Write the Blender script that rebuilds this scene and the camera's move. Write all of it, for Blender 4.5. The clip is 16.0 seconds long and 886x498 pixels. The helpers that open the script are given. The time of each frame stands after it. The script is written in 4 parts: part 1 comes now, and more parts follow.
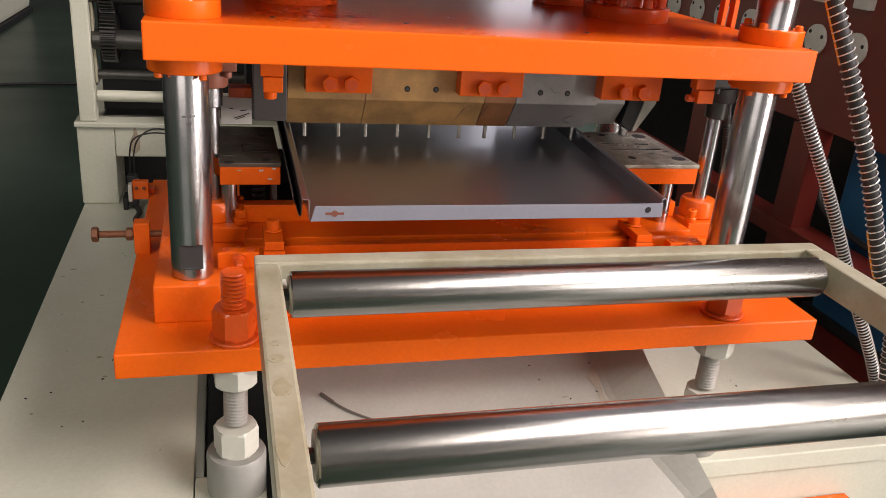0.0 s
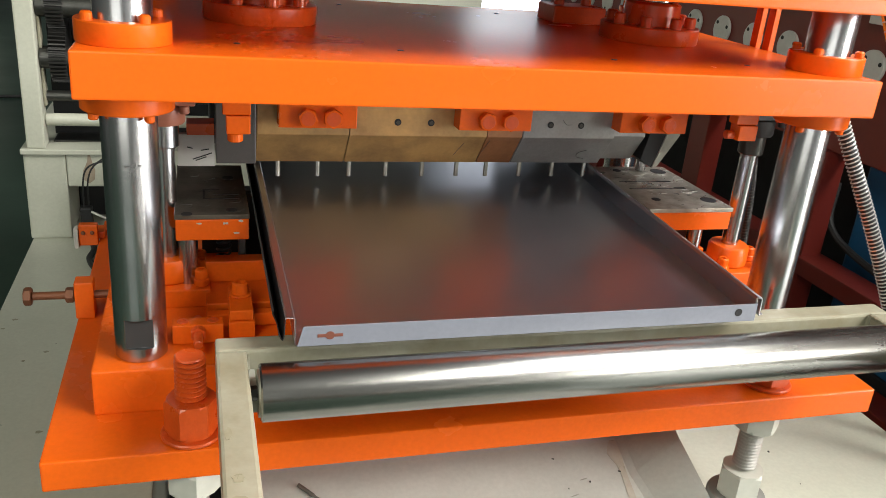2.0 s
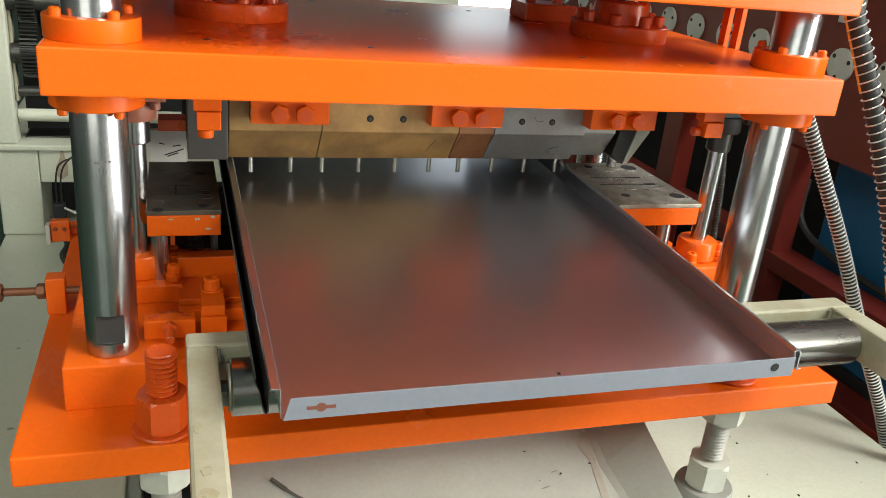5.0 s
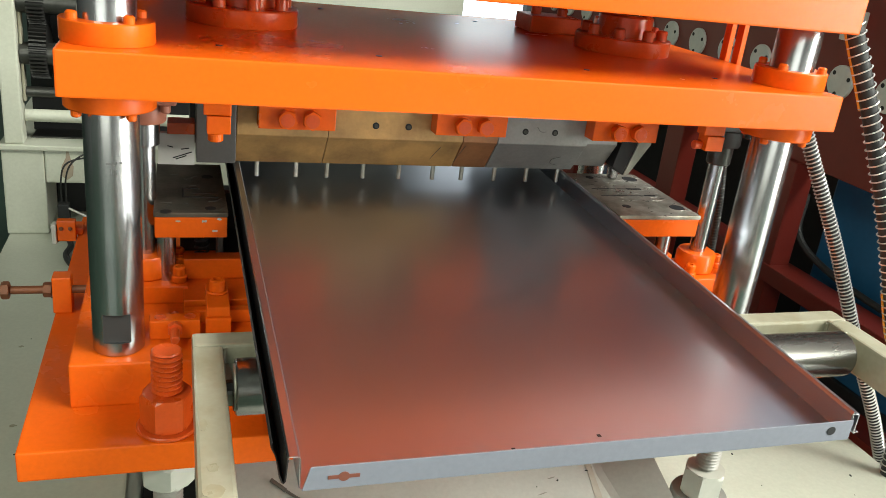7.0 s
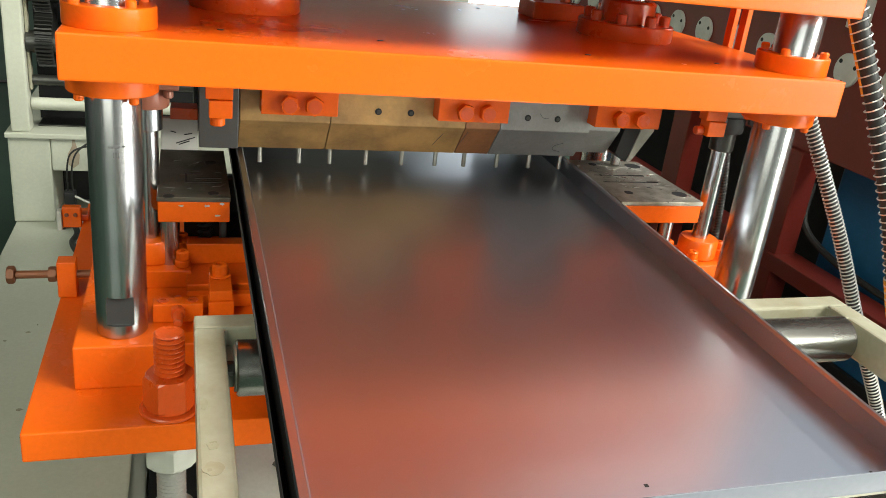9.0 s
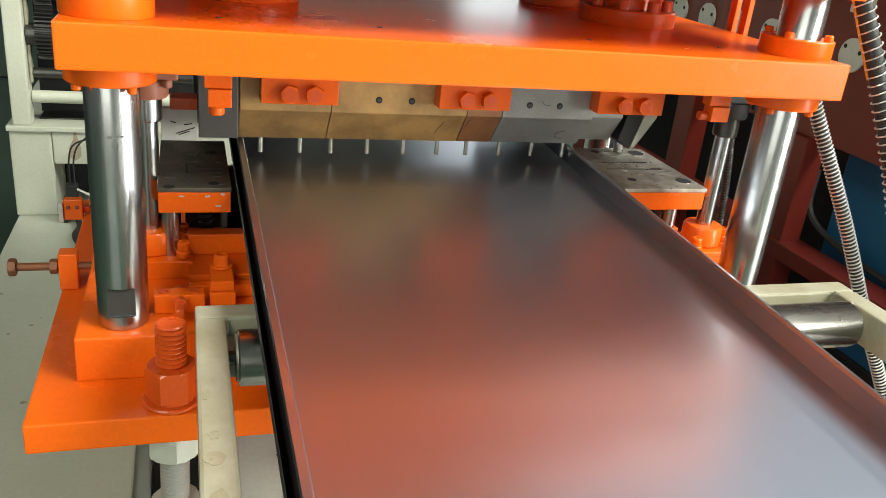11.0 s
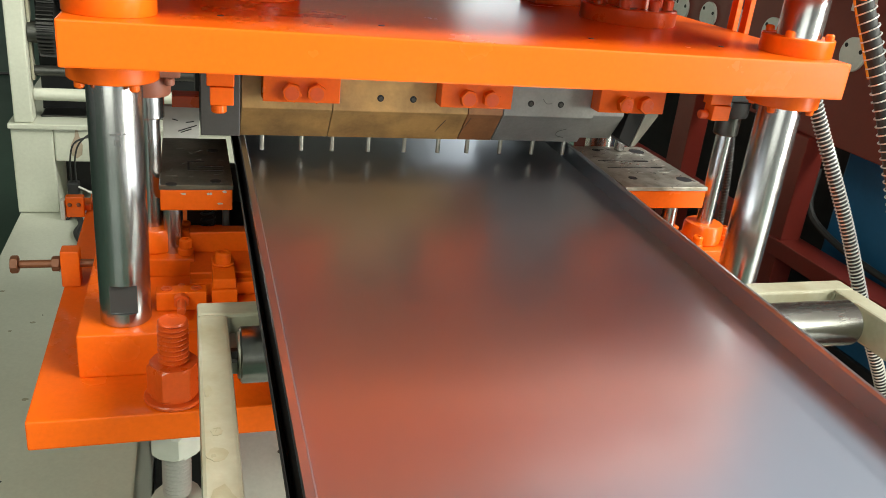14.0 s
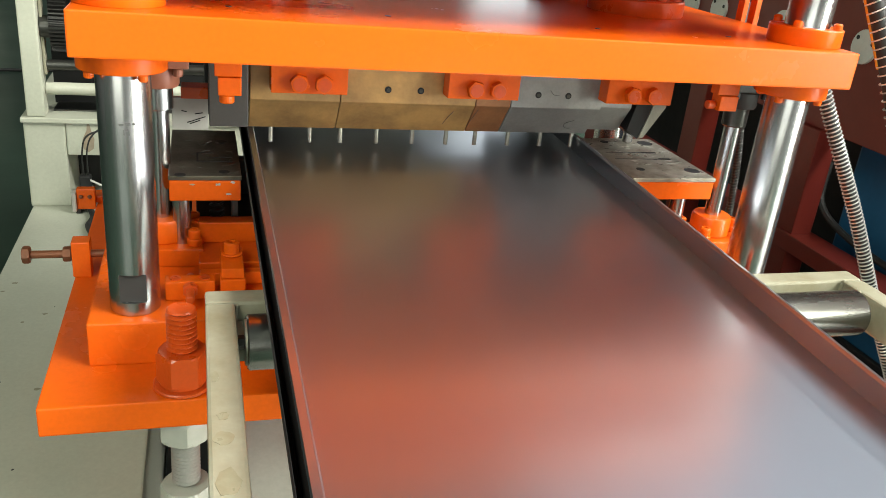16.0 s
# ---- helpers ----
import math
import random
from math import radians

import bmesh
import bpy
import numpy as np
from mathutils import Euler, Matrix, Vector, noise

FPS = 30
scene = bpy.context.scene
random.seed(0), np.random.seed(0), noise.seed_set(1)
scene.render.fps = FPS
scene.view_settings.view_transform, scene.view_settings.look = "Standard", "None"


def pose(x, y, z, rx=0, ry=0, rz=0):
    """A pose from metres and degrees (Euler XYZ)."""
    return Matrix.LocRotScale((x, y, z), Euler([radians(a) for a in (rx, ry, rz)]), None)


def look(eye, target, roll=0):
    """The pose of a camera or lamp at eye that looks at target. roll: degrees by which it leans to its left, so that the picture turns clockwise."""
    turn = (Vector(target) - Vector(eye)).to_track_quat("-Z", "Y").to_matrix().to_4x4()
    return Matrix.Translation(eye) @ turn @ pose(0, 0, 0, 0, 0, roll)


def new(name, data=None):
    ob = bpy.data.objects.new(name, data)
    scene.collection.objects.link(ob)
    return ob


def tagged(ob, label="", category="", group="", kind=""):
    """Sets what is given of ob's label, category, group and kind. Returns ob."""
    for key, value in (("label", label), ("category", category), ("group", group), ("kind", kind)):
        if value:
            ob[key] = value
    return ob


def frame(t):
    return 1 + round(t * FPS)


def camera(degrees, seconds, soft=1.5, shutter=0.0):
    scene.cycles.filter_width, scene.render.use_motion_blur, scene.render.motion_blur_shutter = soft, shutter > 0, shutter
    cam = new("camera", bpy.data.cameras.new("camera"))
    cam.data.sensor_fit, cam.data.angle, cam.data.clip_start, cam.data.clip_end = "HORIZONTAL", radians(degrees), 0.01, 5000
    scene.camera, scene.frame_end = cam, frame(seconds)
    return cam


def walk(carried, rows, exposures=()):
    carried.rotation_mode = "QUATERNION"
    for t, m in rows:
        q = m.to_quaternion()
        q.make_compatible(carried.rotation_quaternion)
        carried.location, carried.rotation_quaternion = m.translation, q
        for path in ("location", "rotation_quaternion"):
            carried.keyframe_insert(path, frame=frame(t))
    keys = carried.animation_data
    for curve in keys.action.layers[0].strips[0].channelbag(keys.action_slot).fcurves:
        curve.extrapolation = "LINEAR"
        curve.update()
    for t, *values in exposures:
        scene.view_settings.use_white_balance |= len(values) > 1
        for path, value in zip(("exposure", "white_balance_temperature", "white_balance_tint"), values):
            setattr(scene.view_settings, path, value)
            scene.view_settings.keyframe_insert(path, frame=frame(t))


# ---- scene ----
cam = camera(56.4, 16.0, 0.45)
PATH = [
    (0, (0.007, -0.04, 1.523), (0.511, 1.74, 0.762), 4.9),
    (0.5, (0.017, 0.036, 1.504), (0.506, 1.825, 0.754), 4.6),
    (1, (-0.008, 0.124, 1.501), (0.501, 1.909, 0.757), 4.7),
    (1.5, (0.019, 0.187, 1.51), (0.551, 1.968, 0.771), 5.0),
    (2, (0.032, 0.202, 1.515), (0.592, 1.974, 0.773), 5.2),
    (2.5, (0.038, 0.206, 1.519), (0.609, 1.978, 0.789), 5.1),
    (3, (0.04, 0.199, 1.521), (0.617, 1.966, 0.784), 4.8),
    (3.5, (0.047, 0.193, 1.519), (0.637, 1.949, 0.767), 4.9),
    (6, (0.032, 0.182, 1.52), (0.643, 1.938, 0.783), 6.2),
    (6.5, (0.029, 0.177, 1.52), (0.642, 1.936, 0.791), 6.5),
    (7, (0.029, 0.173, 1.523), (0.639, 1.933, 0.796), 6.8),
    (7.5, (0.032, 0.169, 1.523), (0.639, 1.932, 0.8), 6.9),
    (8, (0.032, 0.168, 1.518), (0.635, 1.932, 0.793), 7.0),
    (8.5, (0.027, 0.166, 1.517), (0.628, 1.926, 0.782), 7.0),
    (9, (0.036, 0.162, 1.516), (0.629, 1.92, 0.769), 6.7),
    (11.5, (0.041, 0.166, 1.509), (0.624, 1.918, 0.741), 6.1),
    (12, (0.042, 0.163, 1.512), (0.628, 1.914, 0.744), 6.2),
    (12.5, (0.045, 0.164, 1.512), (0.63, 1.916, 0.747), 6.2),
    (13, (0.043, 0.162, 1.513), (0.629, 1.915, 0.748), 6.2),
    (13.5, (0.04, 0.163, 1.513), (0.628, 1.914, 0.745), 6.2),
    (14, (0.039, 0.163, 1.51), (0.621, 1.915, 0.739), 6.2),
    (14.5, (0.042, 0.16, 1.509), (0.614, 1.912, 0.733), 6.2),
    (15, (0.042, 0.159, 1.508), (0.608, 1.91, 0.726), 6.1),
    (15.5, (0.042, 0.158, 1.509), (0.604, 1.909, 0.722), 6.1),
    (16, (0.044, 0.153, 1.504), (0.599, 1.908, 0.723), 5.9),
]
EXPOSURES = [(0, -0.43, 6900, 25), (1.0, -0.25, 6500, 17), (1.5, -0.2, 6500, 14), (3.5, -0.12, 6500, 8), (7, -0.03, 6500, 4), (8, 0.05, 6550, 4), (9, 0.08, 6550, 4), (12.5, 0.18, 6600, 4), (13.5, 0.08, 6600, 4), (14.5, 0.17, 6600, 4), (16, 0.18, 6600, 4)]
walk(cam, [(t, look(eye, target, roll)) for t, eye, target, roll in PATH], EXPOSURES)


# ---- daylight ----
world = bpy.data.worlds.new("daylight")
scene.world = world
world.use_nodes = True
sky = world.node_tree.nodes.new("ShaderNodeTexSky")
sky.sky_type, sky.sun_disc, sky.sun_elevation, sky.sun_rotation = "NISHITA", False, radians(35), radians(120)
world.node_tree.links.new(sky.outputs[0], world.node_tree.nodes["Background"].inputs[0])
world.node_tree.nodes["Background"].inputs[1].default_value = 0.06


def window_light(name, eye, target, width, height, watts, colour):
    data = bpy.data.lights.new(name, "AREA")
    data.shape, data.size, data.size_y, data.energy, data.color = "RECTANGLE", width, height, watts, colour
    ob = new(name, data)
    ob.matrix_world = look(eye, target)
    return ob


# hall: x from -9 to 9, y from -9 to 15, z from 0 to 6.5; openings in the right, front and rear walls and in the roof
window_light("window_light_right", (8.85, -4.3, 2.35), (0.0, -4.3, 2.0), 7.8, 4.1, 1850, (1.0, 0.985, 0.92))
window_light("window_light_front", (-4.0, -8.85, 3.6), (-4.0, 0.0, 2.9), 7.0, 4.6, 260, (1.0, 1.0, 0.90))
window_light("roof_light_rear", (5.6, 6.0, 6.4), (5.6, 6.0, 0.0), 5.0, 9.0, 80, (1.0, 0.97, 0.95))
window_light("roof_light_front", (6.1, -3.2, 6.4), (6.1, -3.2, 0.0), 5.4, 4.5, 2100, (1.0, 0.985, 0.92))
# fill lamp added to brighten the left deck, with a roof opening made for it
window_light("fill_light_left", (-4.0, -3.6, 6.4), (-4.0, -3.6, 0.0), 3.6, 4.4, 430, (0.96, 1.0, 0.84))
window_light("window_light_right_rear", (8.85, 7.0, 3.6), (0.0, 7.0, 3.0), 7.0, 4.0, 420, (1.0, 0.985, 0.96))
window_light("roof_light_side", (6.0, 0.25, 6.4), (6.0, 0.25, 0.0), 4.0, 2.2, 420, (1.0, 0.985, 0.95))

# ---- materials ----


def material(name, colour, rough=0.5, metal=0.0, spot=None, spot_amount=0.25, scale=6.0, grain=60.0, bump=0.02, coat=0.0, coat_rough=0.15, stretch=(1, 1, 1), rough_vary=0.1, per_piece=0.0, glow=0.0, spec=0.5):
    """A surface with stains at one scale and grain at another."""
    m = bpy.data.materials.new(name)
    m.use_nodes = True
    nt = m.node_tree
    b = nt.nodes["Principled BSDF"]
    co = nt.nodes.new("ShaderNodeTexCoord")
    mp = nt.nodes.new("ShaderNodeMapping")
    mp.inputs["Scale"].default_value = stretch
    nt.links.new(co.outputs["Object"], mp.inputs["Vector"])
    n1 = nt.nodes.new("ShaderNodeTexNoise")
    n1.inputs["Scale"].default_value, n1.inputs["Detail"].default_value, n1.inputs["Roughness"].default_value = scale, 5, 0.6
    n2 = nt.nodes.new("ShaderNodeTexNoise")
    n2.inputs["Scale"].default_value, n2.inputs["Detail"].default_value = grain, 3
    for n in (n1, n2):
        nt.links.new(mp.outputs[0], n.inputs["Vector"])
    ramp = nt.nodes.new("ShaderNodeValToRGB")
    ramp.color_ramp.elements[0].position, ramp.color_ramp.elements[1].position = 0.38, 0.72
    nt.links.new(n1.outputs["Fac"], ramp.inputs["Fac"])
    mix = nt.nodes.new("ShaderNodeMix")
    mix.data_type = "RGBA"
    other = spot or tuple(c * 0.7 for c in colour)
    mix.inputs[6].default_value, mix.inputs[7].default_value = (*colour, 1), (*other, 1)
    am = nt.nodes.new("ShaderNodeMath")
    am.operation = "MULTIPLY"
    am.inputs[1].default_value = spot_amount
    nt.links.new(ramp.outputs[0], am.inputs[0])
    nt.links.new(am.outputs[0], mix.inputs[0])
    g = nt.nodes.new("ShaderNodeMix")
    g.data_type, g.blend_type = "RGBA", "MULTIPLY"
    g.inputs[0].default_value = 0.18
    nt.links.new(mix.outputs[2], g.inputs[6])
    nt.links.new(n2.outputs["Fac"], g.inputs[7])
    out = g.outputs[2]
    if per_piece:
        info = nt.nodes.new("ShaderNodeObjectInfo")
        hsv = nt.nodes.new("ShaderNodeHueSaturation")
        mr = nt.nodes.new("ShaderNodeMapRange")
        mr.inputs[3].default_value, mr.inputs[4].default_value = 1 - per_piece, 1 + per_piece
        nt.links.new(info.outputs["Random"], mr.inputs[0])
        nt.links.new(mr.outputs[0], hsv.inputs["Value"])
        nt.links.new(out, hsv.inputs["Color"])
        out = hsv.outputs[0]
    nt.links.new(out, b.inputs["Base Color"])
    rr = nt.nodes.new("ShaderNodeMapRange")
    rr.inputs[3].default_value, rr.inputs[4].default_value = max(0.02, rough - rough_vary), rough + rough_vary
    nt.links.new(n1.outputs["Fac"], rr.inputs[0])
    nt.links.new(rr.outputs[0], b.inputs["Roughness"])
    b.inputs["Metallic"].default_value = metal
    b.inputs["Specular IOR Level"].default_value = spec
    b.inputs["Coat Weight"].default_value = coat
    b.inputs["Coat Roughness"].default_value = coat_rough
    if bump:
        bp = nt.nodes.new("ShaderNodeBump")
        bp.inputs["Strength"].default_value, bp.inputs["Distance"].default_value = min(1.0, bump * 10), 0.001
        nt.links.new(n2.outputs["Fac"], bp.inputs["Height"])
        nt.links.new(bp.outputs[0], b.inputs["Normal"])
    if glow:
        b.inputs["Emission Color"].default_value, b.inputs["Emission Strength"].default_value = (*colour, 1), glow
    return m


ORANGE = material("orange_enamel", (0.80, 0.122, 0.006), 0.27, spot=(0.74, 0.100, 0.005), spot_amount=0.12, scale=5, grain=160, bump=0, spec=0.34, rough_vary=0.015)
ORANGE_OLD = material("orange_enamel_worn", (0.70, 0.092, 0.012), 0.29, spot=(0.48, 0.058, 0.010), spot_amount=0.45, scale=18, grain=220, bump=0.03)
CREAM = material("pale_green_enamel", (0.57, 0.58, 0.485), 0.36, spot=(0.48, 0.485, 0.385), spot_amount=0.45, scale=4, grain=140, bump=0.012)
CHUTE = material("pale_grey_sheet", (0.44, 0.45, 0.41), 0.45, spot=(0.32, 0.315, 0.28), spot_amount=0.5, scale=5, grain=140, bump=0.01)
CREAM_WORN = material("pale_frame_enamel", (0.38, 0.37, 0.285), 0.33, spot=(0.20, 0.17, 0.09), spot_amount=0.75, scale=9, grain=120, bump=0.02)
CHROME = material("ground_steel", (0.56, 0.555, 0.56), 0.25, 1.0, spot=(0.36, 0.36, 0.375), spot_amount=0.5, scale=14, grain=300, bump=0.002, rough_vary=0.05)
ROLLER = material("zinc_roller_steel", (0.36, 0.36, 0.345), 0.25, 1.0, spot=(0.19, 0.185, 0.16), spot_amount=0.7, scale=12, grain=220, bump=0.008, stretch=(0.15, 1, 1), rough_vary=0.07)
STEEL = material("milled_steel", (0.46, 0.45, 0.40), 0.38, 0.6, spot=(0.27, 0.25, 0.19), spot_amount=0.7, scale=16, grain=260, bump=0.02, rough_vary=0.14)
TABLE = material("worn_table_steel", (0.50, 0.48, 0.41), 0.33, 0.65, spot=(0.17, 0.15, 0.10), spot_amount=0.85, scale=26, grain=330, bump=0.05, rough_vary=0.16)
# oily steel, with the dark reflection of the plate above put into its colour
OILY_TABLE = material("oily_table_steel_dark_reflection", (0.19, 0.17, 0.135), 0.40, 0.8, spot=(0.08, 0.07, 0.055), spot_amount=0.85, scale=24, grain=300, bump=0.04, rough_vary=0.1, spec=0.15)
DIE_GREY = material("die_steel", (0.34, 0.34, 0.33), 0.5, 0.5, spot=(0.22, 0.22, 0.21), spot_amount=0.6, scale=18, grain=200, bump=0.02)
COPPER = material("oxidised_tool_steel", (0.50, 0.30, 0.11), 0.5, 0.35, spot=(0.20, 0.115, 0.05), spot_amount=0.9, scale=12, grain=150, bump=0.03, per_piece=0.12)
COPPER_RED = material("heat_tinted_tool_steel", (0.38, 0.17, 0.07), 0.5, 0.35, spot=(0.22, 0.10, 0.05), spot_amount=0.7, scale=22, grain=150, bump=0.03)
DIE_DARK = material("dark_die_steel", (0.085, 0.08, 0.075), 0.5, 0.5, scale=18, grain=200, bump=0.02)
# black steel and holes, also the sheets that stand for shade in recesses
DARK = material("blackened_steel_and_shade", (0.018, 0.018, 0.019), 0.5, 0.0, scale=20, bump=0.02, spec=0.3)
FOLD_DARK = material("near_black_fold", (0.022, 0.020, 0.020), 0.4, 0.0, scale=8, bump=0, spec=0.35)
DARK_REFLECTION = material("milled_face_dark_reflection", (0.035, 0.034, 0.034), 0.6, 0.0, scale=30, bump=0.02)
OILY = material("oily_dark_steel", (0.10, 0.098, 0.09), 0.33, 0.8, spot=(0.05, 0.05, 0.045), spot_amount=0.7, scale=20, grain=200, bump=0.02)
GEAR = material("oily_gear_steel", (0.07, 0.068, 0.065), 0.32, 0.7, scale=30, bump=0.02)
BOLT_BROWN = material("brown_oily_bolt", (0.22, 0.075, 0.03), 0.42, 0.2, spot=(0.12, 0.05, 0.03), scale=30, bump=0.02)
FOOT_GREY = material("grey_turned_foot", (0.27, 0.27, 0.25), 0.5, 0.2, spot=(0.20, 0.20, 0.18), scale=25, bump=0.02)
PINK = material("faded_orange_primer", (0.42, 0.16, 0.10), 0.38, spot=(0.30, 0.10, 0.06), scale=20, bump=0.02)
BROWN = material("brown_coated_offcut", (0.10, 0.085, 0.07), 0.5, scale=30, bump=0.01)
SCRIBE = material("grey_scribed_line", (0.10, 0.10, 0.10), 0.6, bump=0)
SPRING = material("bright_spring_wire", (0.74, 0.73, 0.71), 0.32, 0.7, scale=30, bump=0)
RUBBER = material("black_rubber", (0.02, 0.02, 0.02), 0.6, bump=0.02)
ZINC = material("zinc_thread", (0.52, 0.51, 0.48), 0.42, 0.55, spot=(0.38, 0.36, 0.32), scale=30, grain=260, bump=0.02)
PALE_NUT = material("pale_painted_nut", (0.50, 0.50, 0.44), 0.45, spot=(0.36, 0.36, 0.31), scale=25, bump=0.02)
PANEL = material("dark_coated_sheet", (0.50, 0.53, 0.60), 0.31, 0.985, spot=(0.48, 0.51, 0.57), spot_amount=0.3, scale=2.5, grain=5, bump=0, stretch=(1, 0.2, 1), rough_vary=0.02, coat=0.3, coat_rough=0.12)
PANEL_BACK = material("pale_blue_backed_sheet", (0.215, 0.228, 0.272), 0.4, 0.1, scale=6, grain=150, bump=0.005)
RED = material("dark_red_enamel", (0.165, 0.018, 0.011), 0.42, spot=(0.10, 0.011, 0.007), spot_amount=0.6, scale=3, grain=90, bump=0.012)
BLUE = material("blue_enamel", (0.015, 0.10, 0.22), 0.45, spot=(0.01, 0.06, 0.14), spot_amount=0.5, scale=4, bump=0.01)
FLOOR_MAT = material("dark_green_floor_paint", (0.03, 0.062, 0.042), 0.35, spot=(0.02, 0.036, 0.028), spot_amount=0.7, scale=1.2, grain=40, bump=0.02)
WALL_MAT = material("grey_hall_wall", (0.08, 0.085, 0.085), 0.8, scale=0.8, grain=20, bump=0.02)
ROOF_MAT = material("grey_sheet_roof", (0.09, 0.095, 0.10), 0.7, scale=0.7, grain=20, bump=0.02)
YELLOW = material("yellow_printed_wrap", (0.75, 0.33, 0.02), 0.5, scale=40, bump=0.01)
WHITE = material("white_plastic", (0.62, 0.61, 0.57), 0.45, scale=20, bump=0.005)
RUST = material("rust_brown_stain", (0.36, 0.27, 0.20), 0.7, spot=(0.46, 0.42, 0.32), spot_amount=0.8, scale=40, bump=0)
SCRAPE = material("grey_scrape", (0.25, 0.24, 0.21), 0.6, spot=(0.42, 0.42, 0.38), spot_amount=0.9, scale=60, bump=0)
SMEAR = material("brown_oil_film", (0.36, 0.335, 0.275), 0.3, spot=(0.42, 0.40, 0.345), spot_amount=0.8, scale=40, bump=0)
RAIL_STAIN = material("brown_rail_stain", (0.32, 0.305, 0.215), 0.3, spot=(0.24, 0.21, 0.13), spot_amount=0.8, scale=50, bump=0)
SHEEN = material("bright_clear_sky", (0.9, 0.95, 1.0), 0.8, glow=2.1, bump=0)

# ---- shapes ----


def part(name, bm, mat, parent=None, label="", smooth=False):
    me = bpy.data.meshes.new(name)
    if smooth:
        for f in bm.faces:
            f.smooth = True
        for e in bm.edges:
            if len(e.link_faces) == 2 and e.calc_face_angle(0) > 0.6:
                e.smooth = False
    bm.to_mesh(me)
    bm.free()
    me.materials.append(mat)
    ob = new(name, me)
    if parent is not None:
        ob.parent = parent
    if label:
        ob["label"] = label
    return ob


def thing(name, label, category, group="", kind="", at=(0, 0, 0)):
    ob = new(name)
    ob.empty_display_size = 0.05
    ob.location = at
    return tagged(ob, label, category, group, kind)


def box(x0, x1, y0, y1, z0, z1, bevel=0.002, bm=None):
    own = bmesh.new()
    r = bmesh.ops.create_cube(own, size=1)
    for v in r["verts"]:
        v.co = Vector((x0 if v.co.x < 0 else x1, y0 if v.co.y < 0 else y1, z0 if v.co.z < 0 else z1))
    if bevel:
        bmesh.ops.bevel(own, geom=own.edges[:], offset=bevel, segments=2, affect="EDGES", profile=0.6)
    return merge(bm, own)


def merge(bm, own):
    if bm is None:
        return own
    me = bpy.data.meshes.new("tmp")
    own.to_mesh(me)
    own.free()
    bm.from_mesh(me)
    bpy.data.meshes.remove(me)
    return bm


AXES = {"z": Matrix.Identity(4), "x": Matrix.Rotation(radians(90), 4, "Y"), "y": Matrix.Rotation(radians(-90), 4, "X")}


def lathe(profile, n=32, centre=(0, 0, 0), axis="z", bm=None):
    """A turned solid from (radius, height) pairs along an axis."""
    own = bmesh.new()
    rings = []
    for r, h in profile:
        rings.append([own.verts.new((r * math.cos(2 * math.pi * k / n), r * math.sin(2 * math.pi * k / n), h)) for k in range(n)])
    for a, b in zip(rings, rings[1:]):
        for k in range(n):
            own.faces.new((a[k], a[(k + 1) % n], b[(k + 1) % n], b[k]))
    own.faces.new(rings[0][::-1])
    own.faces.new(rings[-1])
    own.transform(Matrix.Translation(centre) @ AXES[axis])
    bmesh.ops.recalc_face_normals(own, faces=own.faces[:])
    return merge(bm, own)


def rod(r, h0, h1, n=32, centre=(0, 0, 0), axis="z", bevel=0.0015, bm=None):
    return lathe([(r - bevel, h0), (r, h0 + bevel), (r, h1 - bevel), (r - bevel, h1)], n, centre, axis, bm)


def hexagon(r, h0, h1, centre=(0, 0, 0), axis="z", turn=0.0, bm=None):
    """A hexagonal nut or bolt head with chamfered corners; r is to the corners."""
    own = bmesh.new()
    n, c = 24, 0.13 * r
    ring = []
    for h, q in ((h0, 0), (h0 + c, 1), (h1 - c, 1), (h1, 0)):
        row = []
        for k in range(n):
            a = 2 * math.pi * k / n + turn
            d = r * math.cos(math.pi / 6) / math.cos((a - turn + math.pi / 6) % (math.pi / 3) - math.pi / 6)
            d = d if q else min(d, r * 0.9)
            row.append(own.verts.new((d * math.cos(a), d * math.sin(a), h)))
        ring.append(row)
    for a, b in zip(ring, ring[1:]):
        for k in range(n):
            own.faces.new((a[k], a[(k + 1) % n], b[(k + 1) % n], b[k]))
    own.faces.new(ring[0][::-1])
    own.faces.new(ring[-1])
    own.transform(Matrix.Translation(centre) @ AXES[axis])
    bmesh.ops.recalc_face_normals(own, faces=own.faces[:])
    return merge(bm, own)


def prism(outline, x0, x1, plane="yz", bevel=0.0015, bm=None):
    """A solid with a drawn outline, pushed along the axis left over."""
    own = bmesh.new()

    def place(a, b, c):
        return {"yz": (c, a, b), "xz": (a, c, b), "xy": (a, b, c)}[plane]

    lo = [own.verts.new(place(a, b, x0)) for a, b in outline]
    hi = [own.verts.new(place(a, b, x1)) for a, b in outline]
    own.faces.new(lo)
    own.faces.new(hi[::-1])
    k = len(outline)
    for i in range(k):
        own.faces.new((lo[i], hi[i], hi[(i + 1) % k], lo[(i + 1) % k]))
    bmesh.ops.recalc_face_normals(own, faces=own.faces[:])
    if bevel:
        bmesh.ops.bevel(own, geom=own.edges[:], offset=bevel, segments=2, affect="EDGES", profile=0.6)
    return merge(bm, own)


def thread(r, z0, z1, pitch=0.0046, n=28, centre=(0, 0, 0), axis="z"):
    prof, z = [(r * 0.86, z0)], z0
    while z < z1 - pitch:
        prof += [(r * 0.77, z + 0.1 * pitch), (r, z + 0.47 * pitch), (r, z + 0.60 * pitch), (r * 0.77, z + 0.97 * pitch)]
        z += pitch
    prof += [(r * 0.96, z1 - 0.002), (r * 0.85, z1)]
    return lathe(prof, n, centre, axis)


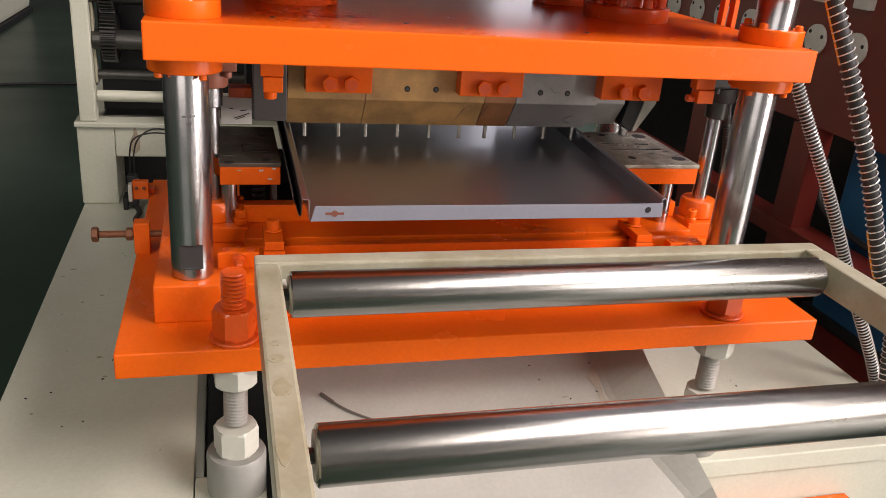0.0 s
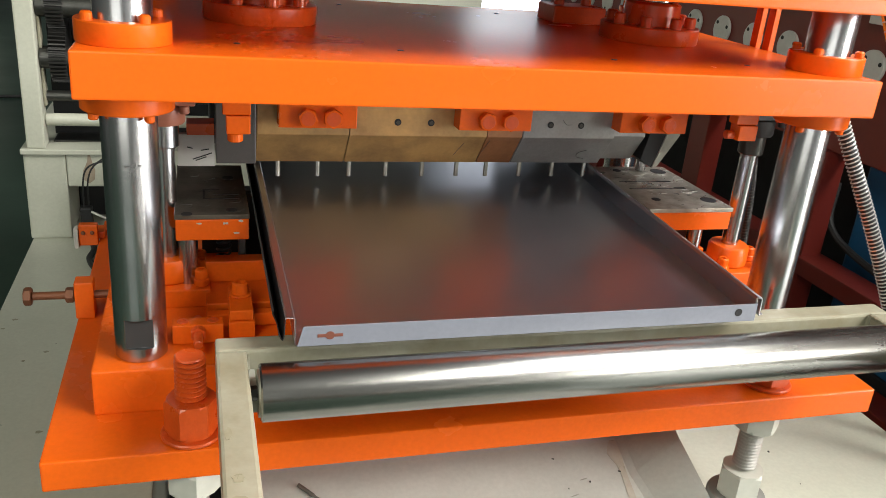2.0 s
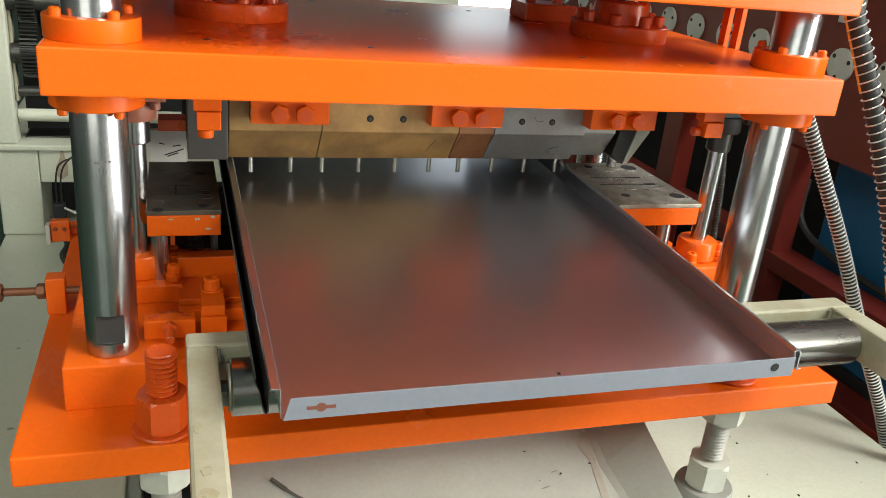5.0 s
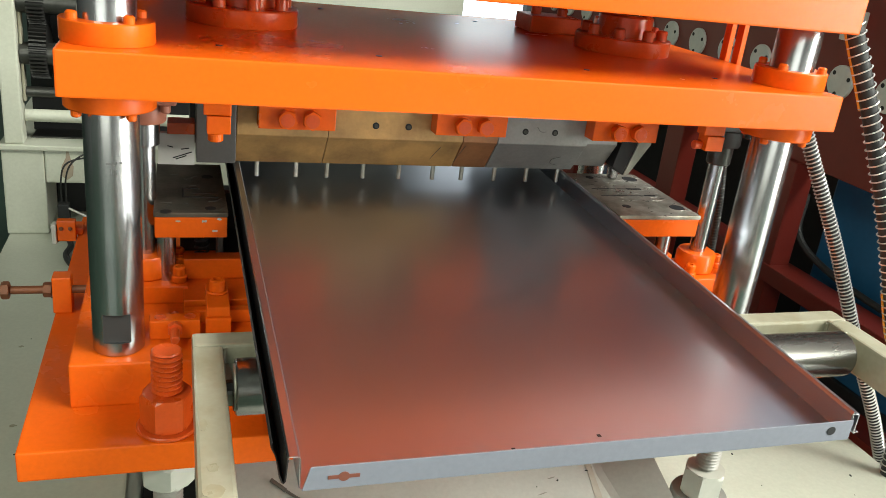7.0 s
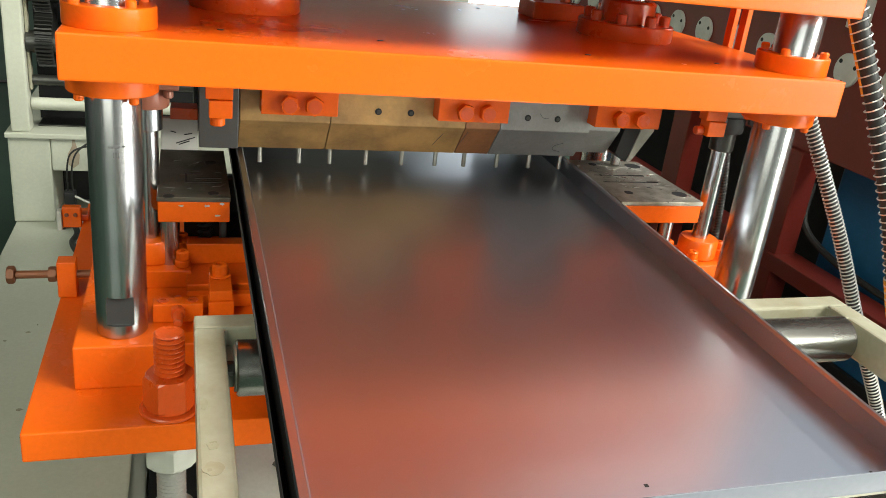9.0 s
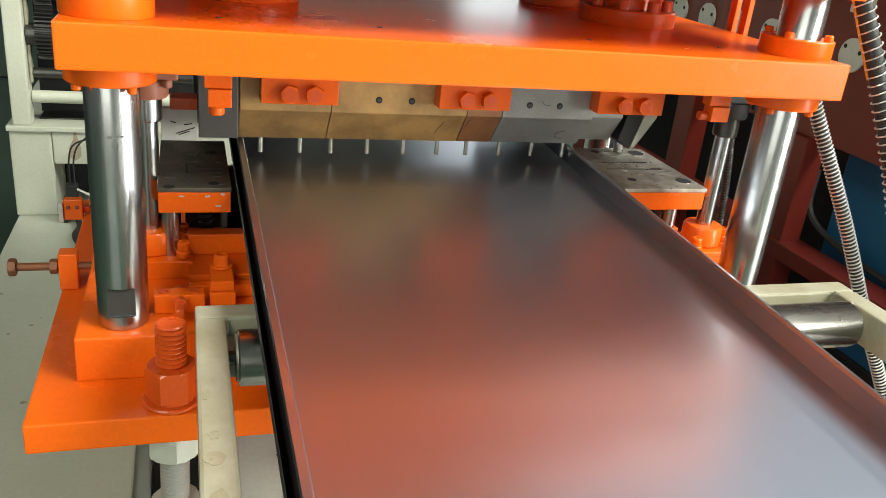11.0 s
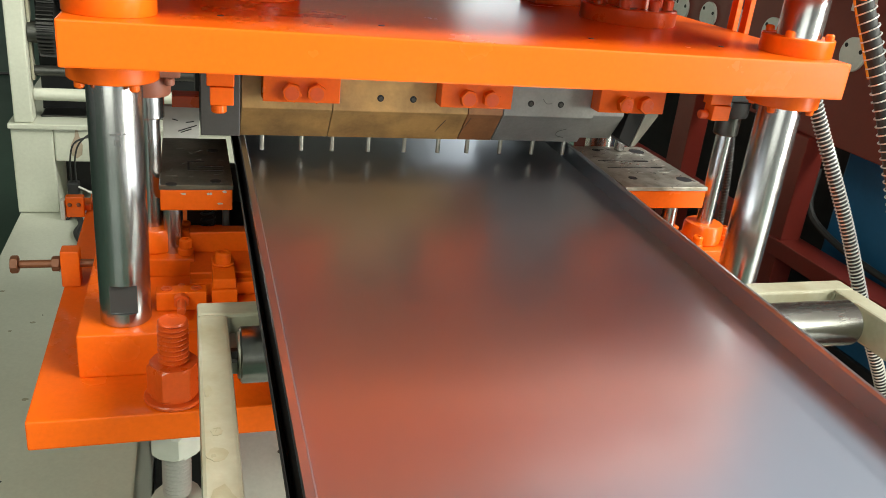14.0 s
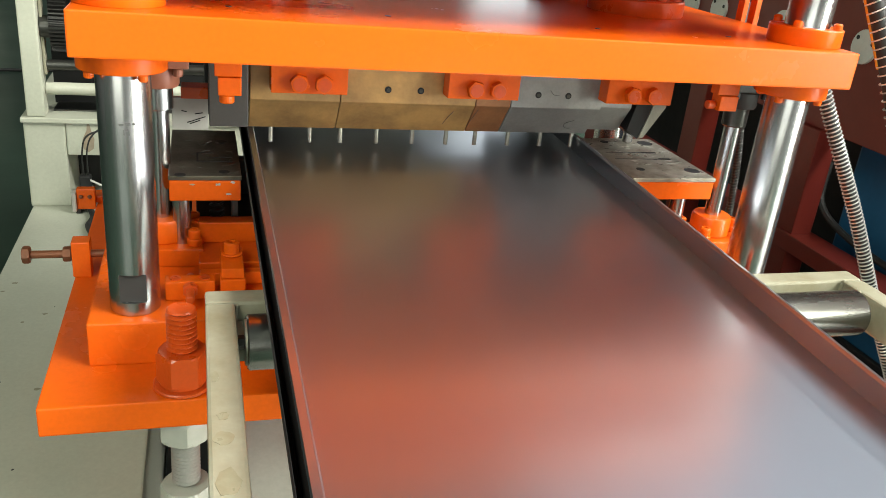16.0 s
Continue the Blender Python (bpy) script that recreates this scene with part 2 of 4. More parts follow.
def curve_points(pts, step):
    """Points at even steps along a smooth line through pts."""
    P = [Vector(p) for p in pts]
    P = [P[0] * 2 - P[1], *P, P[-1] * 2 - P[-2]]
    fine = []
    for i in range(1, len(P) - 2):
        for k in range(60):
            u = k / 60
            a, b, c, d = P[i - 1:i + 3]
            fine.append(0.5 * (2 * b + (c - a) * u + (2 * a - 5 * b + 4 * c - d) * u * u + (3 * b - a - 3 * c + d) * u ** 3))
    fine.append(P[-2])
    out, left = [fine[0]], step
    for a, b in zip(fine, fine[1:]):
        L = (b - a).length
        while left <= L:
            out.append(a.lerp(b, left / L))
            a, L, left = out[-1], (b - out[-1]).length, step
        left -= L
    return out


def frames_along(pts):
    side = Vector((0, 1, 0))
    for i, p in enumerate(pts):
        way = (pts[min(i + 1, len(pts) - 1)] - pts[max(i - 1, 0)]).normalized()
        side = (side - way * side.dot(way)).normalized()
        yield p, side, way.cross(side)


def tube(pts, r, n=10, bm=None):
    bm = bm or bmesh.new()
    rings = [[bm.verts.new(p + r * (math.cos(2 * math.pi * k / n) * a + math.sin(2 * math.pi * k / n) * b)) for k in range(n)] for p, a, b in frames_along(pts)]
    for a, b in zip(rings, rings[1:]):
        for k in range(n):
            bm.faces.new((a[k], a[(k + 1) % n], b[(k + 1) % n], b[k]))
    bm.faces.new(rings[0][::-1])
    bm.faces.new(rings[-1])
    bmesh.ops.recalc_face_normals(bm, faces=bm.faces[:])
    return bm


def coil(pts, r, wire, pitch, step, per=14):
    """A wire wound round the line pts."""
    fr = list(frames_along(pts))
    line, total = [], (len(fr) - 1) * step
    count = int(total / pitch * per)
    for i in range(count):
        s = i / count * (len(fr) - 1)
        k = min(int(s), len(fr) - 2)
        u = s - k
        p, a, b = (fr[k][j].lerp(fr[k + 1][j], u) for j in range(3))
        w = 2 * math.pi * i / per
        line.append(p + r * (math.cos(w) * a + math.sin(w) * b))
    return tube(line, wire, 5)


def cap_screw(parent, x, y, z, r=0.009, h=0.016, mat=None):
    bm = lathe([(r, 0), (r, h - 0.002), (r - 0.002, h), (r * 0.5, h), (r * 0.5, h - 0.006), (0.001, h - 0.006)], 18, (x, y, z))
    return part("cap_screw", bm, mat or ORANGE_OLD, parent)


# ---- hall ----


def hall():
    part("floor", box(-9, 9, -9, 15, -0.2, 0, 0), FLOOR_MAT)
    tagged(bpy.data.objects["floor"], "dark green painted factory floor", "floor", kind="structure")

    def wall(name, along, at, lo, hi, opening, thick=0.2):
        a, b, c, d = opening
        bm = None
        for u0, u1, z0, z1 in ((lo, a, 0, 6.5), (b, hi, 0, 6.5), (a, b, 0, c), (a, b, d, 6.5)):
            if u1 - u0 < 0.01:
                continue
            bm = box(u0, u1, at, at + thick, z0, z1, 0, bm) if along == "x" else box(at, at + thick, u0, u1, z0, z1, 0, bm)
        tagged(part(name, bm, WALL_MAT), "plain grey factory hall wall with a large opening", "wall", kind="structure")

    wall("wall_east", "y", 9.0, -9, 2, (-8.2, -0.4, 0.3, 4.4))
    wall("wall_east_rear", "y", 9.0, 2, 15, (3.5, 10.5, 1.6, 5.6))
    wall("wall_west", "y", -9.2, -9, 15, (0, 0, 0, 6.5))
    wall("wall_south", "x", -9.2, -9.2, 9.2, (-7.5, -0.5, 1.3, 5.9))
    wall("wall_north", "x", 15.0, -9.2, 9.2, (4.75, 6.25, 0.0, 6.3))
    bm = None
    for x0, x1, y0, y1 in ((-9.2, -5.9, -9.2, 15.2), (-5.9, -2.1, -9.2, -5.9), (-5.9, -2.1, -1.3, 15.2), (-2.1, 3.1, -9.2, 15.2), (3.1, 8.9, -9.2, -5.45), (8.9, 9.2, -9.2, -0.95), (8.0, 9.2, -0.95, 1.5), (3.1, 4.0, -0.95, 1.5), (8.1, 9.2, 1.5, 15.2), (3.1, 8.1, 10.5, 15.2)):
        bm = box(x0, x1, y0, y1, 6.5, 6.7, 0, bm)
    tagged(part("ceiling", bm, ROOF_MAT), "grey sheet-metal hall roof with open skylights", "ceiling", kind="structure")


hall()
# bright daylight beyond the tall open gate in the rear wall
tagged(part("backdrop", box(2.5, 8.5, 15.9, 15.95, -0.2, 7.5, 0), SHEEN), "plain bright daylight outside the open hall gate", "backdrop", kind="structure")

# ---- the bed under the press ----


def machine_bed():
    t = thing("machine_bed", "pale green painted steel machine bed with an open middle", "machine bed")
    part("left_deck", box(-0.42, -0.057, 1.03, 3.0, 0.545, 0.59, 0.004), CREAM, t)
    part("front_strip", box(-0.055, 0.062, 1.03, 1.17, 0.555, 0.59, 0.003), CREAM, t)
    part("right_deck", prism([(0.865, 1.083), (1.41, 1.083), (1.41, 3.0), (0.865, 3.0)], 0.55, 0.59, "xy", 0.003), CREAM, t)
    part("left_side", box(-0.415, -0.39, 1.04, 3.0, 0.0, 0.544, 0.003), CREAM, t)
    part("left_inner_side", box(-0.09, -0.065, 1.2, 3.0, 0.0, 0.544, 0.003), CREAM, t)
    part("right_side", box(1.38, 1.405, 1.11, 3.0, 0.0, 0.549, 0.003), CREAM, t)
    part("right_inner_side", box(1.00, 1.02, 1.6, 3.0, 0.0, 0.549, 0.003), CREAM, t)
    part("front_face", box(0.875, 1.404, 1.088, 1.107, 0.0, 0.549, 0.003), CREAM, t)
    rail = part("front_rail", box(0.88, 1.23, 1.045, 1.085, 0.435, 0.475, 0.003), ORANGE, t, "orange painted rail along the bed front")
    part("rail_lip", box(0.88, 1.22, 1.03, 1.044, 0.46, 0.475, 0.002), ORANGE, rail)
    part("bolt", hexagon(0.012, -0.008, 0, (0.94, 1.044, 0.45), "y"), DARK, rail)
    # black sheet low in the open middle, standing for the shade down there
    part("recess_shade", box(-0.06, 1.0, 1.2, 2.9, 0.10, 0.12, 0), DARK, t)
    return t


def scrap_chute():
    t = thing("scrap_chute", "pale grey sheet-metal chute sloping down under the press", "chute")
    g = 0.40

    def z(y):
        return 0.70 + g * (y - 1.25)

    bm = bmesh.new()
    top = []
    for y in (0.62, 0.8, 0.98, 1.1, 1.2, 1.35, 1.5, 1.8):
        fold = 0.715 + 0.075 * min(1.0, max(0.0, (1.15 - y) / 0.17))
        rise = 0.062 * (0.853 - fold) / 0.138
        top.append([bm.verts.new((x, y, z(y) + dz)) for x, dz in ((0.085, -0.06), (0.087, 0.0), (0.30, -0.001), (0.52, -0.002), (fold - 0.006, 0.0), (fold + 0.006, 0.006), (0.853 - rise, rise), (0.857 - rise, -0.03))])
    for a, b in zip(top, top[1:]):
        for k in range(len(a) - 1):
            bm.faces.new((a[k], a[k + 1], b[k + 1], b[k]))
    bmesh.ops.recalc_face_normals(bm, faces=bm.faces[:])
    bmesh.ops.solidify(bm, geom=bm.faces[:], thickness=0.002)
    part("sheet", bm, CHUTE, t)
    for x in (0.15, 0.69):
        part("leg", box(x - 0.015, x + 0.015, 1.70, 1.73, 0.12, z(1.70) - 0.004, 0.002), CREAM, t)
        part("leg", box(x - 0.015, x + 0.015, 0.72, 0.75, 0.0, z(0.72) - 0.004, 0.002), CREAM, t)
    rnd = random.Random(17)
    for x, y, w, d in ((0.405, 1.085, 0.045, 0.0022), (0.47, 1.07, 0.03, 0.0015), (0.60, 1.175, 0.010, 0.0008), (0.625, 1.20, 0.008, 0.0008)):
        out = [(x + w * (0.6 + 0.4 * rnd.random()) * math.cos(0.52 * i), y + d * (0.6 + 0.4 * rnd.random()) * math.sin(0.52 * i) + 0.15 * w * math.cos(0.52 * i)) for i in range(12)]
        bm = prism(out, 0.0, 0.0006, "xy", 0)
        for v in bm.verts:
            v.co.z += z(v.co.y)
        part("scrape_mark", bm, SCRAPE, t, "grey scrape mark")
    left = [(0.700 - 0.001 * k - 0.014 * math.exp(-((k - 2) / 1.6) ** 2), 1.262 - 0.011 * k) for k in range(14)]
    right = [(0.7065 - 0.0003 * k + 0.003 * math.exp(-((k - 2) / 2.0) ** 2), 1.262 - 0.011 * k) for k in range(14)]
    bm = prism(left + right[::-1], 0.0, 0.0007, "xy", 0)
    for v in bm.verts:
        v.co.z += z(v.co.y)
    part("oil_smear", bm, SMEAR, t, "brown oil smear along the fold")
    w = thing("metal_offcut", "thin dark curled steel offcut lying on the chute", "offcut")
    bend = curve_points([(x, y, z(y) + 0.0035) for x, y in ((0.163, 1.238), (0.204, 1.203), (0.263, 1.173), (0.370, 1.131))], 0.01)
    part("strip", tube(bend, 0.0022, 6), BROWN, w)
    part("folded_end", tube(bend[:4], 0.0032, 6), BROWN, w)
    rnd = random.Random(4)
    for i in range(8):
        x, y = rnd.uniform(0.42, 0.72), rnd.uniform(1.08, 1.3)
        if i < 4:
            x, y = rnd.uniform(0.55, 0.66), rnd.uniform(1.17, 1.28)
        s = rnd.uniform(0.001, 0.0026)
        c = part("metal_chip", box(-s, s, -s * 0.7, s * 0.7, 0, s * 0.6, 0), DARK)
        c.matrix_world = pose(x, y, z(y) + 0.0005, 21.8, 0, rnd.uniform(0, 180))
        tagged(c, "tiny dark punched steel chip on the chute", "metal chip", "chips on the chute")
    rnd2 = random.Random(31)
    for x, y, w in ((-0.378, 2.061, 0.010), (-0.291, 1.902, 0.008), (-0.33, 1.867, 0.006), (-0.262, 1.60, 0.009), (-0.24, 1.52, 0.006), (-0.355, 1.40, 0.005), (-0.396, 2.019, 0.007)):
        out = [(x + w * (0.4 + 0.6 * rnd2.random()) * math.cos(0.57 * i), y + 0.6 * w * (0.4 + 0.6 * rnd2.random()) * math.sin(0.57 * i)) for i in range(11)]
        c = part("oil_spot", prism(out, 0.5901, 0.5906, "xy", 0), RAIL_STAIN)
        tagged(c, "small brown oil spot on the green bed", "oil spot", "oil spots on the bed")
    for i in range(22):
        x, y = (rnd.uniform(-0.38, -0.09), rnd.uniform(1.15, 2.2)) if i < 14 else (rnd.uniform(1.0, 1.4), rnd.uniform(1.14, 1.35))
        s = rnd.uniform(0.001, 0.0024)
        c = part("metal_chip", box(-s, s, -s * 0.6, s * 0.6, 0, s * 0.6, 0), DARK)
        c.matrix_world = pose(x, y, 0.5902, 0, 0, rnd.uniform(0, 180))
        tagged(c, "tiny dark punched steel chip on the bed", "metal chip", "chips on the bed")


machine_bed()
scrap_chute()

# ---- press ----
COLUMNS = [(-0.0485, 1.240), (0.923, 1.238), (-0.0485, 1.790), (0.923, 1.790)]
STUDS = [(0.014, 1.135), (0.882, 1.143), (0.014, 1.885), (0.882, 1.885)]


def column_mesh(r, z0, z1, milled):
    """A ground column, with a milled spanner flat near its foot or plain."""
    n = 48
    prof = [(z0, 0.955, 0), (z0 + 0.002, 1, 0), (z0 + 0.020, 1, 0), (z0 + 0.0205, 1, 1), (z0 + 0.061, 1, 1), (z0 + 0.0615, 1, 0), (z1 - 0.002, 1, 0), (z1, 0.97, 0)]
    bm = bmesh.new()
    rings = []
    for z, k, flat in prof:
        row = []
        for i in range(n):
            a = 2 * math.pi * i / n
            x, y = k * r * math.cos(a), k * r * math.sin(a)
            if flat and milled and y < -0.85 * r:
                y = -0.85 * r
            row.append(bm.verts.new((x, y, z)))
        rings.append(row)
    for a, b in zip(rings, rings[1:]):
        for i in range(n):
            bm.faces.new((a[i], a[(i + 1) % n], b[(i + 1) % n], b[i]))
    bm.faces.new(rings[0][::-1])
    bm.faces.new(rings[-1])
    bmesh.ops.recalc_face_normals(bm, faces=bm.faces[:])
    return bm


def press():
    t = thing("hydraulic_punch_press", "orange four-column hydraulic punch press with bright steel columns", "press")
    part("base_plate", box(-0.160, 1.056, 1.098, 1.925, 0.836, 0.878, 0.003), ORANGE, t)
    part("bolster_plate", box(-0.108, 0.985, 1.192, 1.83, 0.878, 0.943, 0.003), ORANGE, t)
    for x, y in COLUMNS:
        bm = column_mesh(0.0330, 0.943, 1.445, x < 0 and y < 1.5)
        bm.transform(Matrix.Translation((x, y, 0)))
        c = part("column", bm, CHROME, t, "bright ground steel guide column", smooth=True)
        # the flat's dark reflection is painted on as a thin near-black face
        if x < 0 and y < 1.5:
            part("spanner_flat", box(x - 0.0170, x + 0.0170, y - 0.0286, y - 0.0279, 0.9640, 1.0040, 0), DARK_REFLECTION, c, "milled spanner flat with a dark reflection painted on")
    ram = part("moving_plate", box(-0.1000, 0.9668, 1.163, 1.860, 1.2985, 1.352, 0.0025), ORANGE, t)
    # unseen dark blocks added behind the tool to darken what the panel reflects
    for x0, x1 in ((0.05, 0.47), (0.64, 0.90)):
        part("reflection_blocker", box(x0, x1, 1.662, 1.82, 1.125, 1.298, 0.002), DARK, ram, "added dark block that darkens the panel's reflection")
    crown = part("crown_plate", box(-0.1000, 0.9620, 1.163, 1.860, 1.441, 1.53, 0.0025), ORANGE, t)
    for x, y in COLUMNS:
        part("upper_flange", lathe([(0.0336, 0), (0.0532, 0), (0.0537, 0.001), (0.0537, 0.0245), (0.0525, 0.0258), (0.0336, 0.0258)], 48, (x, y, 1.3522)), ORANGE, ram, smooth=True)
        part("lower_flange", lathe([(0.0336, 0), (0.0525, 0), (0.0537, 0.0015), (0.0537, 0.0245), (0.0336, 0.0245)], 48, (x, y, 1.274)), ORANGE, ram, smooth=True)
        for k in range(4):
            a = radians(35 + 90 * k)
            cap_screw(ram, x + 0.0445 * math.cos(a), y + 0.0445 * math.sin(a), 1.378, 0.0066, 0.0095, ORANGE)
            part("cap_screw", rod(0.006, -0.009, 0, 16, (x + 0.0445 * math.cos(a), y + 0.0445 * math.sin(a), 1.274)), ORANGE, ram)
    for x in (0.124, 0.771):
        y = 1.495
        part("cylinder_flange", lathe([(0.03, 0), (0.0815, 0), (0.0825, 0.0015), (0.0825, 0.024), (0.081, 0.026), (0.03, 0.026)], 56, (x, y, 1.3522)), ORANGE_OLD, ram, smooth=True)
        part("rod_collar", lathe([(0.047, 0), (0.047, 0.033), (0.042, 0.037), (0.02, 0.037)], 40, (x, y, 1.3782)), ORANGE_OLD, ram, smooth=True)
        part("cylinder_rod", rod(0.034, 0, 0.0255, 36, (x, y, 1.415)), CHROME, ram, "bright chromed cylinder rod", smooth=True)
        for k in range(8):
            a = radians(10 + 45 * k)
            cap_screw(ram, x + 0.065 * math.cos(a), y + 0.065 * math.sin(a), 1.3782, 0.0095, 0.017)
    for x in (0.079, 0.284, 0.590, 0.806):
        part("screw_hole", lathe([(0.0044, 0), (0.0044, 0.0006), (0.001, 0.0006)], 14, (x, 1.258, 1.352)), DARK, ram)
    for x in (0.079, 0.284, 0.590, 0.806):
        part("screw_hole", lathe([(0.0044, 0), (0.0044, 0.0006), (0.001, 0.0006)], 14, (x, 1.765, 1.352)), DARK, ram)
    # spare stop block standing on the moving plate
    s = part("stop_block", box(0.665, 0.77, 1.66, 1.74, 1.3522, 1.383, 0.003), ORANGE_OLD, ram)
    cap_screw(s, 0.69, 1.70, 1.383, 0.010, 0.014)
    cap_screw(s, 0.745, 1.70, 1.383, 0.010, 0.014)
    # switch bracket: two uprights on the plate's side
    for y in (1.44, 1.475):
        part("switch_bracket", box(0.9672, 0.977, y - 0.009, y + 0.009, 1.31, 1.441, 0.001), ORANGE, ram)
    # dark ink strokes on the front column
    for x0, x1, z0, z1 in ((-0.054, -0.048, 1.2085, 1.2115), (-0.047, -0.041, 1.2095, 1.213), (-0.040, -0.034, 1.210, 1.212), (-0.047, -0.0435, 1.203, 1.2085), (-0.049, -0.0475, 1.197, 1.204), (-0.043, -0.0415, 1.196, 1.203)):
        d = math.sqrt(0.0330 ** 2 - ((x0 + x1) / 2 + 0.0485) ** 2)
        part("ink_stroke", box(x0, x1, 1.240 - d - 0.0005, 1.240 - d + 0.002, z0, z1, 0.0004), SCRIBE, t)
    return t


press()


def anchor_stud(x, y, front=True):
    t = thing("anchor_stud", "threaded levelling stud with hexagon nuts and a round foot", "levelling stud", "studs under the press", at=(x, y, 0))
    part("threaded_rod", thread(0.0195, 0.722, 0.836, 0.0060), ZINC, t, "zinc-grey thread")
    part("painted_thread", thread(0.0195, 0.878, 0.992, 0.0068), ORANGE_OLD, t, "thread end painted orange")
    part("lower_nut", hexagon(0.0365, 0.668, 0.717, turn=0.35), PALE_NUT, t)
    part("foot", lathe([(0.0465, 0.5905), (0.0485, 0.593), (0.0485, 0.662), (0.046, 0.6675), (0.02, 0.6675)], 40), FOOT_GREY, t, smooth=True)
    part("lock_nut", hexagon(0.037, 0.798, 0.8355, turn=0.1), PALE_NUT, t)
    part("upper_nut", hexagon(0.0335, 0.8845, 0.932, turn=0.62), ORANGE_OLD, t, "orange painted nut")
    part("washer", rod(0.0385, 0.8785, 0.884, 40), ORANGE_OLD, t, "orange painted washer")
    return t


for sx, sy in STUDS:
    anchor_stud(sx, sy)

# ---- upper tools ----


def punch_tool():
    t = thing("punch_tool", "row of bolted tool-steel blocks with small punch pins", "punch tool")

    def seg(name, x0, x1, mat, label=""):
        return part(name, prism([(1.501, 1.298), (1.501, 1.1754), (1.508, 1.1684), (1.5475, 1.1174), (1.66, 1.1174), (1.66, 1.298)], x0, x1, "yz", 0.001), mat, t, label)

    seg("tool_block", 0.1195, 0.2655, COPPER, "tan oxidised block")
    seg("tool_block", 0.2669, 0.5019, COPPER, "tan oxidised block")
    seg("tool_block", 0.5033, 0.5668, COPPER_RED, "reddish heat-tinted block")
    seg("tool_block", 0.5682, 0.7419, DIE_GREY, "grey steel block")
    part("tool_block", prism([(1.506, 1.298), (1.506, 1.179), (1.545, 1.1267), (1.66, 1.1267), (1.66, 1.298)], 0.7433, 0.807, "yz", 0.001), DIE_GREY, t, "grey steel end block")
    for x in (0.158, 0.225, 0.279, 0.344, 0.410, 0.474, 0.530, 0.595, 0.660, 0.7245):
        part("punch_pin", lathe([(0.0039, -0.0046), (0.0039, 0.0225), (0.0048, 0.0262)], 14, (x, 1.567, 1.0910)), STEEL, t)
    for x in (0.3455, 0.402, 0.617, 0.6746):
        part("screw_hole", lathe([(0.0058, -0.0008), (0.0058, 0.001), (0.001, 0.001)], 16, (x, 1.501, 1.1986), "y"), DARK, t)
        part("socket_screw", lathe([(0.0034, -0.0012), (0.0034, -0.0004), (0.0018, -0.0004)], 14, (x + 0.0007, 1.501, 1.1980), "y"), OILY, t)
    for pts in ([(0.5008, 1.5469, 1.1209), (0.5054, 1.5267, 1.1441), (0.5112, 1.5075, 1.1679)],
                [(0.4556, 1.5348, 1.1337), (0.4602, 1.5243, 1.1464), (0.4672, 1.5116, 1.1626)],
                [(0.6387, 1.5002, 1.2079), (0.6468, 1.5002, 1.1997), (0.6572, 1.5002, 1.1997)],
                [(0.7036, 1.522, 1.1487), (0.6897, 1.5278, 1.1418), (0.6909, 1.5348, 1.1325), (0.7071, 1.5383, 1.1279)]):
        part("scribed_mark", tube(curve_points(pts, 0.002), 0.0005, 5), SCRIBE, t)
    # the gap's shade above the blocks, drawn as a black strip
    part("gap_shade", box(0.125, 0.74, 1.4995, 1.5005, 1.2935, 1.2978, 0), DARK, t, "dark strip standing for the shaded gap under the plate")
    a = thing("angled_cutter", "dark slanted steel cutter with a bright ground face", "cutter")
    part("body", prism([(0.818, 1.298), (0.818, 1.181), (0.808, 1.1354), (0.833, 1.1194), (0.852, 1.181), (0.852, 1.298)], 1.51, 1.596, "xz", 0.001), DARK, a)
    part("ground_face", prism([(0.8343, 1.1194), (0.8443, 1.1217), (0.881, 1.181), (0.881, 1.2015), (0.8536, 1.2015), (0.8536, 1.181)], 1.51, 1.596, "xz", 0.0005), STEEL, a)
    part("punch_pin", rod(0.010, 1.0955, 1.145, 18, (0.848, 1.573, 0)), CHROME, a)
    g = thing("left_tool_block", "grey steel tool block hanging beside the panel edge", "tool block")
    part("block", box(0.055, 0.1115, 1.40, 1.46, 1.157, 1.298, 0.0015), DIE_DARK, g)
    k = part("keeper_plate", box(0.0, 0.054, 1.47, 1.482, 1.132, 1.182, 0.001), WHITE, g, "bright scratched plate")
    for a, b in (((0.022, 1.143), (0.050, 1.153)), ((0.026, 1.141), (0.042, 1.147)), ((0.014, 1.162), (0.022, 1.160)), ((0.034, 1.157), (0.046, 1.159))):
        part("scratch", tube([Vector((a[0], 1.4697, a[1])), Vector((b[0], 1.4697, b[1]))], 0.0009, 5), DARK, k)
    part("keeper_bar", box(0.014, 0.054, 1.462, 1.50, 1.1825, 1.20, 0.001), ORANGE_OLD, g)
    return t


punch_tool()


def die_clamp(x0, x1):
    t = thing("die_clamp", "orange clamp block with two hexagon bolts", "clamp", "clamps under the moving plate")
    part("block", box(x0, x1, 1.4665, 1.500, 1.195, 1.298, 0.0015), ORANGE, t)
    for u in (0.36, 0.68):
        b = part("bolt", hexagon(0.0156, -0.014, 0, (x0 + (x1 - x0) * u, 1.466, 1.2125), "y", 0.4 + u), ORANGE, t)
        part("washer_face", rod(0.011, -0.0148, -0.0141, 18, (x0 + (x1 - x0) * u, 1.466, 1.2125), "y", 0.0003), ORANGE_OLD, b)


for cx in ((0.1496, 0.2713), (0.4405, 0.5668), (0.7326, 0.8624)):
    die_clamp(*cx)


